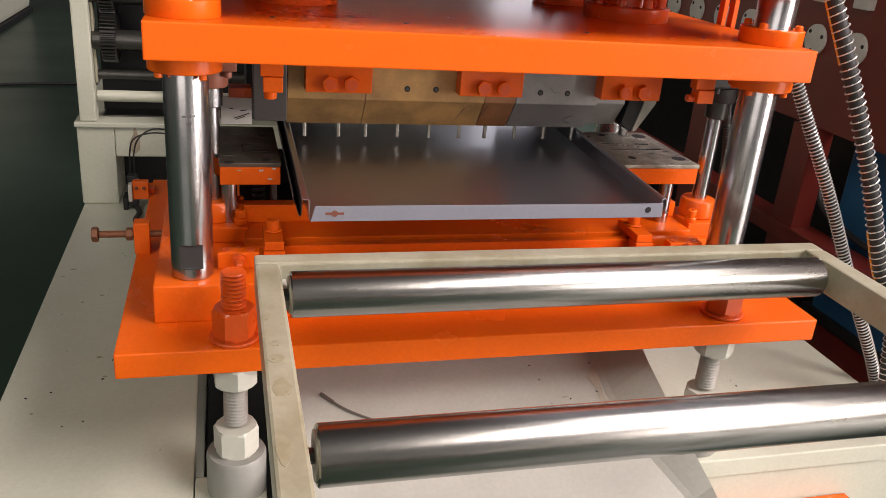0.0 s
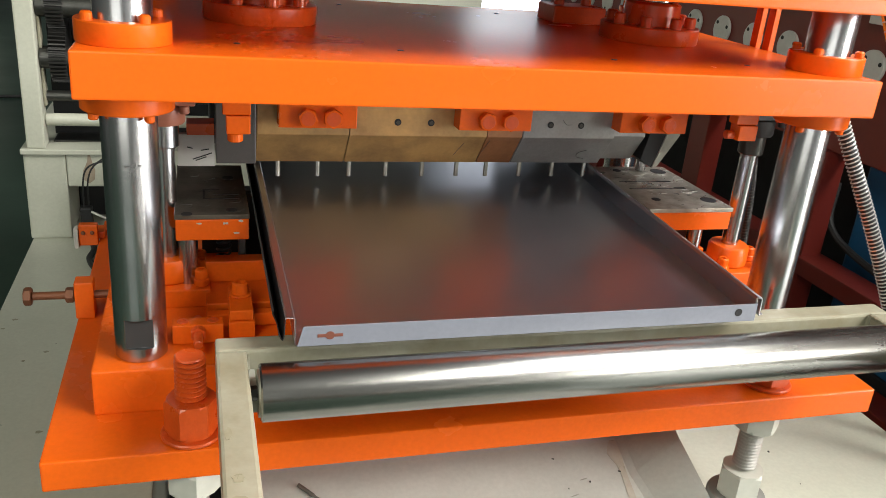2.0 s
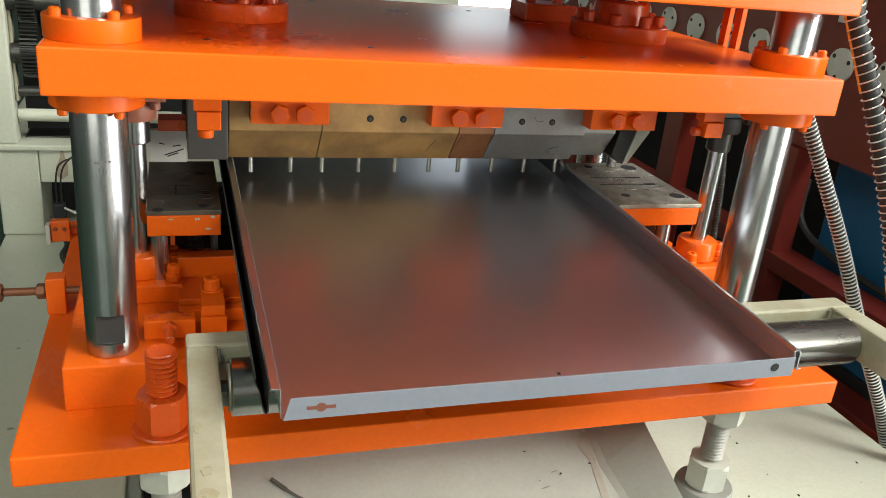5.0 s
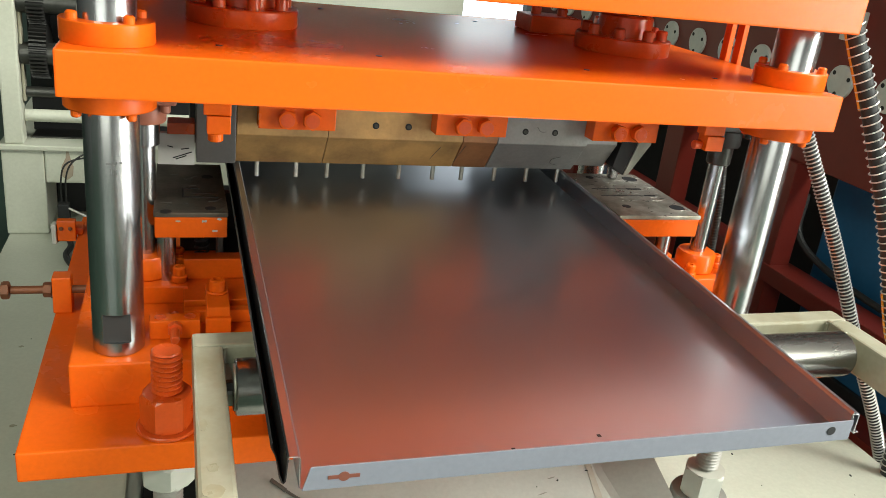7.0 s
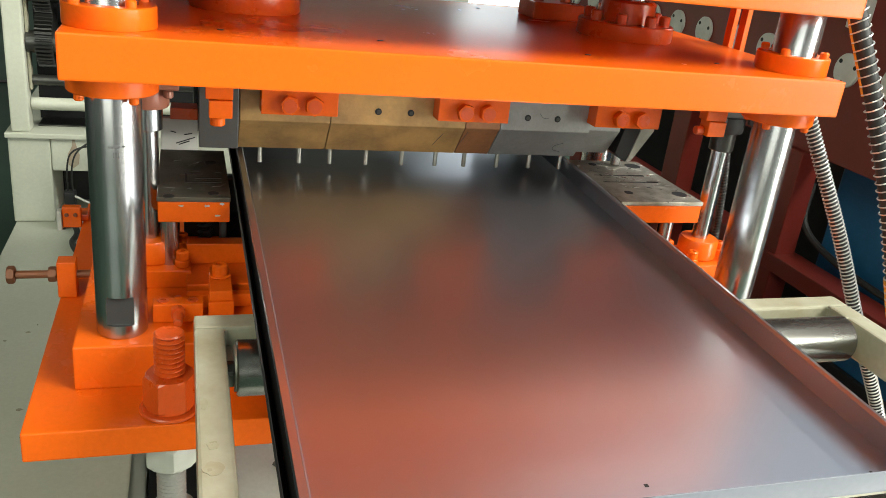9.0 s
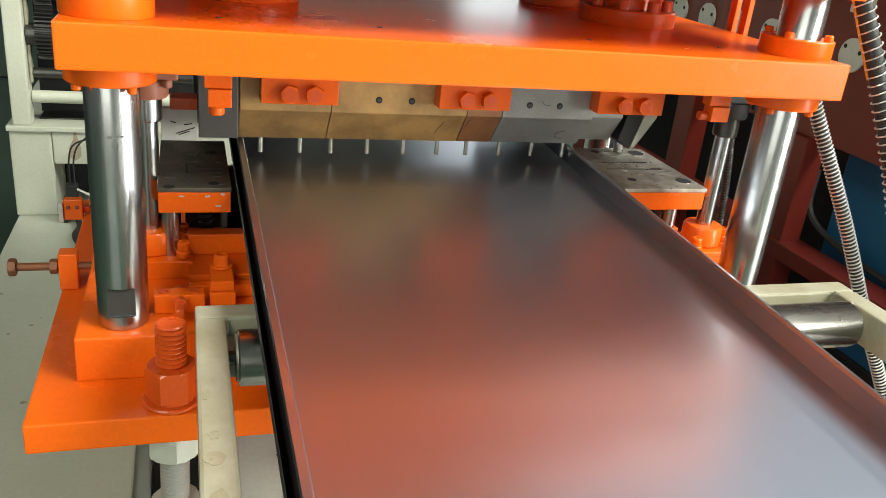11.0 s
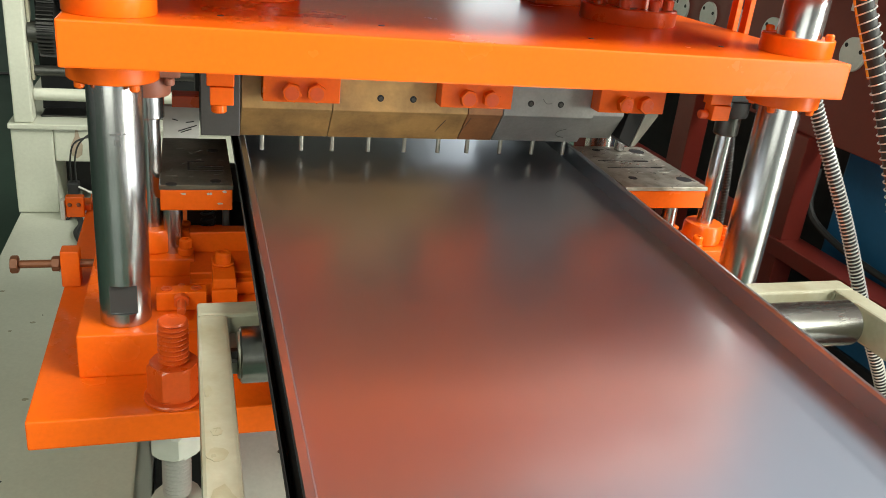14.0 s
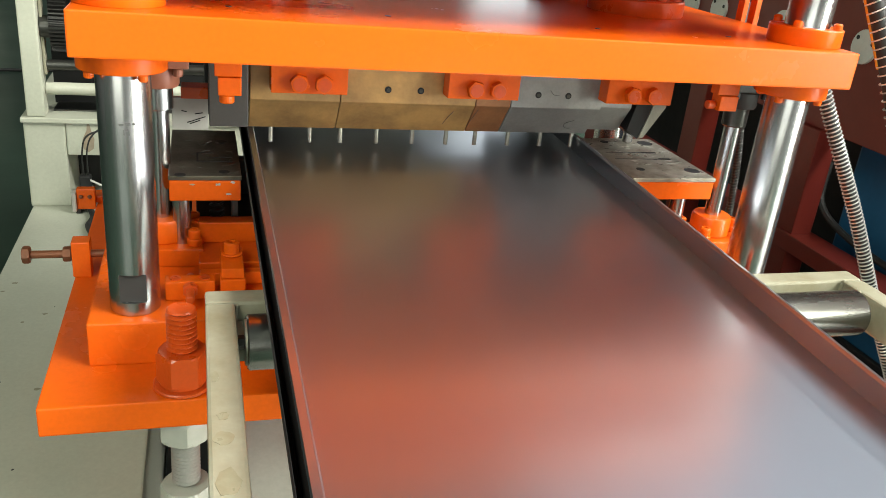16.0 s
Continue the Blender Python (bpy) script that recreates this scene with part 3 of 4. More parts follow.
def hanger(x0, x1):
    t = thing("die_hanger", "small stepped orange hanger block with a bolt below", "hanger", "hangers under the moving plate")
    part("block", box(x0, x1, 1.262, 1.284, 1.262, 1.298, 0.0015), ORANGE, t)
    w = (x1 - x0) * 0.12
    part("step", box(x0 + w, x1 - w * 0.2, 1.258, 1.283, 1.238, 1.2615, 0.0015), ORANGE, t)
    if x0 > 0.5:
        part("side_bolt", rod(0.007, 0, 0.014, 18, (x0 - 0.010, 1.272, 1.245), "x"), ORANGE_OLD, t)
    else:
        part("bolt", rod(0.010, 1.226, 1.2375, 20, ((x0 + x1) / 2 - 0.002, 1.271, 0)), ORANGE, t)


hanger(0.061, 0.096)
hanger(0.814, 0.851)


def guide_post(x, y, collar, ring, label):
    t = thing("guide_post", label, "guide post", "guide posts of the die set", at=(x, y, 0))
    part("post", rod(0.0150, 0.99, 1.20, 32), CHROME, t, smooth=True)
    part("collar", lathe([(0.0195, 1.178), (0.0215, 1.180), (0.0215, 1.211), (0.0195, 1.2125)], 32), ring, t, smooth=True)
    part("bush", lathe([(0.029, 1.213), (0.031, 1.216), (0.031, 1.241), (0.029, 1.243)], 36), collar, t, smooth=True)
    part("bush_plate", box(-0.045, 0.045, -0.035, 0.035, 1.2435, 1.298, 0.003), collar, t)
    part("socket", lathe([(0.034, 0.9725), (0.036, 0.975), (0.036, 1.004), (0.033, 1.009), (0.015, 1.010)], 40), ORANGE, t, smooth=True)
    part("socket_base", box(-0.044, 0.060, -0.052, 0.050, 0.9435, 0.972, 0.002), ORANGE, t)
    for dx, dy in ((0.047, -0.034), (0.050, 0.004), (0.046, 0.038), (-0.036, -0.042)):
        part("boss", rod(0.0115, 0.9722, 0.9835, 22, (dx, dy, 0)), ORANGE, t)
        cap_screw(t, dx, dy, 0.984, 0.0095, 0.014, ORANGE)
    for dx in (-0.028, 0.03):
        part("bush_screw", rod(0.007, 1.232, 1.2435, 14, (dx, -0.028, 0)), collar, t)
    return t


guide_post(-0.017, 1.418, PINK, CHROME, "bright guide post with a brown-orange bush")
guide_post(0.958, 1.405, RUBBER, OILY, "bright guide post with a black bush")

# ---- lower dies ----


def side_die(x0, x1, posts, label, steel):
    t = thing("side_die_table", label, "die table", "die tables beside the panel")
    part("carrier_plate", box(x0, x1, 1.358, 1.60, 1.054, 1.0865, 0.002), ORANGE, t)
    top = part("steel_top", box(x0 - 0.001, x1 + 0.001, 1.356, 1.602, 1.087, 1.094, 0.001), steel, t, "worn steel top plate")
    for x, y in posts:
        part("support_post", rod(0.0135, 0.9435, 1.0535, 24, (x, y, 0)), CHROME, t, smooth=True)
    return t, top


RT, RTOP = side_die(0.7525, 0.913, [(0.866, 1.385), (0.80, 1.56), (0.89, 1.56)], "steel-topped orange die table with drilled holes", TABLE)
for hx, hy, hr in ((0.890, 1.398, 0.013), (0.790, 1.405, 0.008), (0.885, 1.568, 0.014), (0.80, 1.575, 0.008)):
    part("drilled_hole", lathe([(hr, 0), (hr, 0.0007), (0.001, 0.0007)], 22, (hx, hy, 1.094)), DARK, RTOP)
for bx0, bx1, by0, by1 in ((0.77, 0.884, 1.4635, 1.4655), (0.77, 0.876, 1.504, 1.5058), (0.862, 0.884, 1.4635, 1.470), (0.845, 0.875, 1.502, 1.5085)):
    part("die_slot", box(bx0, bx1, by0, by1, 1.0935, 1.0947, 0), DARK, RTOP)
for hx, hy, hr in ((0.890, 1.398, 0.0145), (0.885, 1.568, 0.0155)):
    part("hole_rim", lathe([(hr - 0.0012, 0), (hr, 0), (hr, 0.0006), (hr - 0.0012, 0.0006), (hr - 0.0012, 0)], 24, (hx, hy, 1.0942)), CHROME, RTOP)
LT, LTOP = side_die(-0.004, 0.0985, [(0.012, 1.40), (0.012, 1.53)], "oily steel-topped orange die table with slots", OILY_TABLE)
for bx0, bx1, by0, by1 in ((0.035, 0.088, 1.425, 1.428), (0.035, 0.038, 1.425, 1.470), (0.035, 0.060, 1.467, 1.470), (0.05, 0.088, 1.445, 1.447)):
    part("die_slot", box(bx0, bx1, by0, by1, 1.0935, 1.0947, 0), DARK, LTOP)
for hx, hy, hr in ((0.075, 1.375, 0.008), (0.012, 1.36, 0.008), (0.075, 1.53, 0.009)):
    part("drilled_hole", lathe([(hr, 0), (hr, 0.0007), (0.001, 0.0007)], 22, (hx, hy, 1.094)), DARK, LTOP)


def scratches(parent, x0, x1, y0, y1, z, count, seed, mat, long=0.02):
    """Fine scored lines across a worn steel top."""
    rnd = random.Random(seed)
    for k in range(count):
        x, y, a = rnd.uniform(x0, x1), rnd.uniform(y0, y1), rnd.gauss(0.5, 0.5)
        d = rnd.uniform(0.3, 1.0) * long / 2
        w = rnd.uniform(0.0003, 0.0007)
        c, n = math.cos(a), math.sin(a)
        out = [(x - d * c, y - d * n), (x + w * n, y - w * c), (x + d * c, y + d * n), (x - w * n, y + w * c)]
        part("scratch", prism(out, z, z + 0.0004, "xy", 0), mat, parent)


scratches(RTOP, 0.80, 0.905, 1.43, 1.595, 1.094, 46, 5, SPRING, 0.022)
scratches(RTOP, 0.765, 0.90, 1.365, 1.595, 1.094, 30, 6, DARK, 0.018)
scratches(LTOP, 0.01, 0.09, 1.37, 1.59, 1.094, 22, 8, SCRIBE, 0.02)


def paint_chips(parent, x0, x1, y, z0, z1, count, seed):
    """Small patches of bare primer along the upper edge of a painted plate."""
    rnd = random.Random(seed)
    for k in range(count):
        x, w, h = rnd.uniform(x0, x1), rnd.uniform(0.002, 0.007), rnd.uniform(0.001, 0.003)
        z = z1 - h - rnd.uniform(0, 1) ** 3 * (z1 - z0) * 0.6
        out = [(x + w * (0.5 + 0.5 * rnd.random()) * math.cos(a), z + h * (0.5 + 0.5 * rnd.random()) * math.sin(a)) for a in [0.8 * i for i in range(8)]]
        part("paint_chip", prism(out, y - 0.0003, y + 0.001, "xz", 0), CHUTE, parent)


paint_chips(LT, 0.01, 0.09, 1.358, 1.054, 1.0862, 5, 3)


def middle_die():
    t = thing("lower_die", "dark steel lower die under the passing panel", "die")
    part("die_block", box(0.155, 0.715, 1.435, 1.56, 0.99, 1.047, 0.002), STEEL, t)
    part("die_shoe", box(0.10, 0.75, 1.435, 1.57, 0.9435, 0.9895, 0.002), DARK, t)
    part("shoe_wall", box(0.032, 0.86, 1.575, 1.60, 0.9435, 1.05, 0.002), DARK, t)
    for x in (0.065, 0.80):
        pts = curve_points([(x, 1.45, 0.945), (x, 1.45, 1.0), (x, 1.45, 1.053)], 0.01)
        s = thing("die_spring", "dark coil spring under the die table", "spring", "springs of the die tables")
        part("wire", coil(pts, 0.010, 0.0022, 0.011, 0.01, 16), DARK, s)
    b = thing("rubber_block", "dark grey block beneath the die table", "block")
    part("block", box(0.088, 0.098, 1.44, 1.49, 0.9435, 1.03, 0.003), DIE_DARK, b)


middle_die()


def bolster_fittings():
    # low rails across the bolster
    for y0, y1, h, lab in ((1.327, 1.4305, 0.0235, "wide flat orange rail carrying an upright bar"), (1.297, 1.314, 0.020, "low orange locating bar")):
        r = thing("locating_bar", lab, "bar", "bars on the bolster")
        part("bar", box(0.036, 0.905, y0, y1, 0.9435, 0.9435 + h, 0.002), ORANGE, r)
        if h > 0.022:
            part("upright_bar", box(0.036, 0.905, 1.402, 1.430, 0.9672, 1.001, 0.002), ORANGE, r)
    for x, s in ((-0.010, 1), (0.818, -1)):
        t = thing("stop_block", "orange stop block with an adjusting screw", "stop")
        part("block", box(x, x + 0.068, 1.252, 1.276, 0.9435, 0.972, 0.002), ORANGE, t)
        for u in (0.014, 0.054):
            part("screw_head", lathe([(0.0075, 0), (0.0075, 0.0015), (0.004, 0.0015), (0.004, 0.0005), (0.001, 0.0005)], 18, (x + u, 1.264, 0.972)), ORANGE_OLD, t)
        part("adjusting_screw", rod(0.006, -0.05, 0.03, 18, (x + 0.034, 1.262, 0.962), "y"), ORANGE_OLD, t)
        part("lock_nut", hexagon(0.011, -0.021, -0.0105, (x + 0.034, 1.262, 0.962), "y"), ORANGE_OLD, t)
    for x in (0.083, 0.770):
        t = thing("strap_clamp", "orange strap clamp held by a hexagon bolt", "clamp", "strap clamps on the bolster")
        part("foot", box(x - 0.018, x + 0.018, 1.262, 1.294, 0.9435, 0.968, 0.002), ORANGE, t)
        part("strap", box(x - 0.016, x + 0.016, 1.266, 1.352, 0.9685, 0.984, 0.002), ORANGE, t)
        part("washer", rod(0.0160, 0.9845, 0.988, 28, (x, 1.318, 0)), ORANGE, t)
        cap_screw(t, x, 1.318, 0.988, 0.0115, 0.017, ORANGE)
    # push bolts at the side of the base plate
    for x, s in ((-0.150, -1), (1.046, 1)):
        t = thing("push_bolt_bracket", "orange bracket with a long brown adjusting bolt", "bracket")
        part("bracket", box(x - 0.012, x + 0.016, 1.474, 1.503, 0.8785, 0.940, 0.002), ORANGE, t)
        part("bolt_shank", rod(0.0065, min(-0.075 * s * -1, 0.05 * s * -1), max(-0.075 * s * -1, 0.05 * s * -1), 18, (x, 1.489, 0.914), "x"), BOLT_BROWN, t)
        part("bolt_head", hexagon(0.0145, 0, 0.011, (x + (0.075 * s if s > 0 else -0.086), 1.489, 0.914), "x"), BOLT_BROWN, t)
        part("lock_nut", hexagon(0.0125, 0, 0.012, (x + (0.018 if s > 0 else -0.026), 1.489, 0.914), "x"), BOLT_BROWN, t)


bolster_fittings()


def end_bracket():
    t = thing("end_bracket", "small orange bracket with two screws beside the base plate", "bracket")
    part("plate", box(-0.194, -0.1605, 1.800, 1.818, 0.872, 0.914, 0.002), ORANGE, t)
    part("foot", box(-0.194, -0.150, 1.8185, 1.86, 0.8785, 0.892, 0.002), ORANGE, t)
    for x in (-0.186, -0.170):
        part("screw", rod(0.004, -0.004, 0, 16, (x, 1.80, 0.899), "y"), BOLT_BROWN, t)
    part("switch", box(-0.203, -0.1945, 1.795, 1.815, 0.868, 0.908, 0.002), WHITE, t, "pale switch on the bracket")


end_bracket()

# ---- outfeed roller table ----


def roller_table():
    t = thing("outfeed_roller_table", "pale painted steel roller table frame on square legs", "roller table")
    lo, top = 0.985, 1.037
    part("left_rail", box(0.0435, 0.078, -0.7, 1.058, lo, top, 0.004), CREAM_WORN, t)
    part("right_rail", box(0.957, 0.992, -0.7, 1.058, lo, top, 0.004), CREAM_WORN, t)
    part("rear_cross_bar", box(0.0435, 0.992, 1.0585, 1.092, lo, top, 0.004), CREAM_WORN, t)
    part("front_cross_bar", box(0.079, 0.956, -0.7, -0.66, lo, top, 0.004), CREAM_WORN, t)
    for x in (0.0435, 0.957):
        for y in (-0.66, 0.30):
            part("leg", box(x, x + 0.034, y, y + 0.034, 0.0, lo - 0.0005, 0.003), CREAM_WORN, t)
    rnd = random.Random(23)
    for x, y, w, d in ((0.057, 0.792, 0.011, 0.013), (0.058, 0.826, 0.007, 0.008), (0.052, 0.895, 0.004, 0.012), (0.06, 0.73, 0.012, 0.022), (0.055, 0.62, 0.009, 0.03)):
        out = [(x + w * (0.65 + 0.35 * rnd.random()) * math.cos(0.45 * i), y + d * (0.65 + 0.35 * rnd.random()) * math.sin(0.45 * i)) for i in range(14)]
        part("oil_stain", prism(out, 1.0365, 1.0374, "xy", 0), RAIL_STAIN, t, "brown oil stain")
    for x in (0.079, 0.948):
        part("gusset", box(x, x + 0.008, 1.0, 1.058, 0.99, 1.012, 0.001), PALE_NUT, t)
    part("weld_bead", tube([Vector((0.9555, 1.057 - 0.002 * k, 1.0358 + 0.0004 * (k % 3))) for k in range(20)], 0.0026, 6), CREAM_WORN, t)
    for x in (0.079, 0.9555):
        part("corner_weld", tube([Vector((x, 1.0575, 0.99 + 0.0047 * k + 0.001 * (k % 2))) for k in range(10)], 0.003, 6), CREAM_WORN, t)
    return t


def roller(y, z):
    t = thing("conveyor_roller", "bright galvanised conveyor roller between frame rails", "roller", "rollers of the outfeed table", at=(0, y, z))
    r = 0.0325
    part("tube", lathe([(r - 0.006, 0.089), (r - 0.002, 0.0885), (r, 0.0905), (r, 0.934), (r - 0.002, 0.937), (r - 0.006, 0.9365)], 56, axis="x"), ROLLER, t, smooth=True)
    for x0, x1 in ((0.0865, 0.0905), (0.935, 0.940)):
        part("end_cap", lathe([(0.012, x0), (r - 0.006, x0), (r - 0.0055, x1), (0.012, x1)], 40, axis="x"), STEEL, t)
    part("axle", hexagon(0.0085, 0.0785, 0.0865, axis="x"), GEAR, t)
    part("axle", hexagon(0.0085, 0.940, 0.9565, axis="x"), GEAR, t)
    return t


roller_table()
for ry, rz in ((1.001, 1.0145), (0.652, 1.0035), (0.303, 0.9900), (-0.046, 0.9900), (-0.395, 0.9900)):
    roller(ry, rz)

# ---- the formed panel ----
WIDTH, LIP, RISE, LENGTH = 0.605, 0.026, 0.035, 1.62


def formed_panel():
    """A shallow tray: floor, upright front lip, folded left and right edges. Its origin is the floor's front left corner."""
    t = thing("formed_metal_panel", "dark coated sheet-metal tray panel with folded edges", "metal panel")
    th = 0.0012

    def sheet(name, outline, y0, y1, mat, label=""):
        pts = [Vector(p) for p in outline]
        back = []
        for k, p in enumerate(pts):
            d = (pts[min(k + 1, len(pts) - 1)] - pts[max(k - 1, 0)]).normalized()
            back.append(p + th * Vector((-d.y, d.x)))
        return part(name, prism([tuple(p) for p in pts] + [tuple(p) for p in reversed(back)], y0, y1, "xz", 0), mat, t, label)

    part("floor_sheet", box(0, WIDTH, 0.0015, LENGTH, 0, th, 0.0002), PANEL, t)
    left = sheet("left_fold", [(0, 0), (-0.001, RISE - 0.003), (-0.003, RISE), (-0.011, RISE + 0.0005), (-0.0125, RISE - 0.002)], 0.004, LENGTH, PANEL, "raised folded edge")
    part("rim", tube([Vector((-0.0012, 0.004, RISE - 0.001)), Vector((-0.0012, LENGTH, RISE - 0.001))], 0.0007, 6), SPRING, left, "bright rolled rim")
    # the sheet of left_fold goes on here in a near-black tone
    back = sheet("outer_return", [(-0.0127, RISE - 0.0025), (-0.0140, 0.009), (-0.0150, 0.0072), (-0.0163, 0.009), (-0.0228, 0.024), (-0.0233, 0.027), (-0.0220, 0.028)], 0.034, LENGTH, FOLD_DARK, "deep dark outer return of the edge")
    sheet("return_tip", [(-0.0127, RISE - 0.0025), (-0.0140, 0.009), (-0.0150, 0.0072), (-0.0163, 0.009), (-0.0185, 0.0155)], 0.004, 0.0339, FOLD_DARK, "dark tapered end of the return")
    part("rim", tube([Vector((-0.0229, 0.034, 0.0276)), Vector((-0.0229, LENGTH, 0.0276))], 0.0009, 6), SPRING, back, "bright rolled rim")
    part("cut_edge", tube([Vector(p) for p in ((-0.001, 0.0035, 0.002), (-0.002, 0.0035, RISE - 0.001), (-0.0115, 0.0035, RISE))], 0.0003, 5), SPRING, t, "bright cut sheet edge")
    part("cut_edge", tube([Vector(p) for p in ((WIDTH, 0.0015, 0.002), (WIDTH - 0.0038, 0.0015, RISE - 0.003), (WIDTH + 0.0035, 0.0015, RISE - 0.004), (WIDTH + 0.0055, 0.0015, 0.007), (WIDTH + 0.011, 0.0015, 0.0075))], 0.0005, 5), SPRING, t, "bright cut sheet edge")
    right = sheet("right_fold", [(WIDTH, 0), (WIDTH - 0.0042, RISE - 0.004), (WIDTH - 0.003, RISE - 0.0018), (WIDTH + 0.003, RISE - 0.0035), (WIDTH + 0.0045, RISE - 0.006), (WIDTH + 0.0055, 0.008), (WIDTH + 0.0065, 0.005), (WIDTH + 0.011, 0.0075)], 0.002, LENGTH, PANEL, "folded edge with a small hook")
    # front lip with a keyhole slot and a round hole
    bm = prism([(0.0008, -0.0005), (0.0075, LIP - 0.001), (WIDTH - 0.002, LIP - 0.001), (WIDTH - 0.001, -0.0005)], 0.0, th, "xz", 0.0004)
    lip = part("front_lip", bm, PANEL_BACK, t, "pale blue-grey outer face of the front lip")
    bm = rod(0.0052, -0.0007, 0.0, 22, (0.038, 0, 0.0125), "y", 0.0002)
    bm = box(0.0235, 0.0525, -0.0006, -0.0001, 0.0105, 0.0145, 0.0002, bm)
    part("slot", bm, COPPER_DARK, lip, "keyhole slot")
    part("hole", rod(0.0055, -0.0007, 0.0, 22, (WIDTH - 0.029, 0, 0.0135), "y", 0.0002), DARK, lip)
    part("corner_hole", rod(0.0018, 0, 0.0005, 14, (WIDTH - 0.040, 0.026, th), bevel=0.0002), DARK, t)
    for x, y in ((0.215, 0.030), (0.315, 0.040)):
        part("punch_mark", box(x - 0.002, x + 0.002, y - 0.002, y + 0.002, th, th + 0.0004, 0), DARK, t)
    return t


COPPER_DARK = material("brown_gap", (0.16, 0.05, 0.03), 0.6, bump=0)
PANEL_THING = formed_panel()

# ---- hoses ----


def hose(pts, r, wire, pitch, label, wraps=(), guard=SPRING):
    t = thing("hydraulic_hose", label, "hose", "hoses beside the press")
    line = curve_points(pts, 0.01)
    core = part("hose_core", tube(line, r * 0.86, 16), RUBBER, t, smooth=True)
    part("spring_guard", coil(line, r + wire * 0.2, wire, pitch, 0.01, 16), guard, t, "bright steel spring guard")
    for a, b in wraps:
        n = len(line)
        side = [p + q * (r * 0.55) - w * (r * 0.62) for p, q, w in list(frames_along(line))[int(a * n):int(b * n)]]
        part("printed_strip", tube(side, r * 0.25, 6), YELLOW, core, "yellow printed strip")
    return t


hose([(1.052, 1.47, 1.52), (1.095, 1.44, 1.36), (1.138, 1.41, 1.24), (1.242, 1.36, 1.02), (1.330, 1.33, 0.83), (1.435, 1.30, 0.62), (1.53, 1.30, 0.40), (1.60, 1.35, 0.05)], 0.0125, 0.0015, 0.0078, "black hydraulic hose in a close-wound steel spring guard")
hose([(1.005, 1.30, 1.62), (1.045, 1.28, 1.47), (1.10, 1.25, 1.33), (1.162, 1.23, 1.19), (1.21, 1.22, 1.08), (1.27, 1.21, 0.93), (1.36, 1.21, 0.75), (1.5, 1.25, 0.04)], 0.0155, 0.0013, 0.0145, "black hydraulic hose in an open steel spring guard", ((0.08, 0.20), (0.40, 0.48)))
hose([(1.108, 1.62, 1.298), (1.122, 1.61, 1.15), (1.137, 1.60, 1.0), (1.155, 1.60, 0.7), (1.16, 1.60, 0.60)], 0.0075, 0.0012, 0.0065, "thin hydraulic hose behind the columns", guard=OILY)

# ---- roll former behind ----


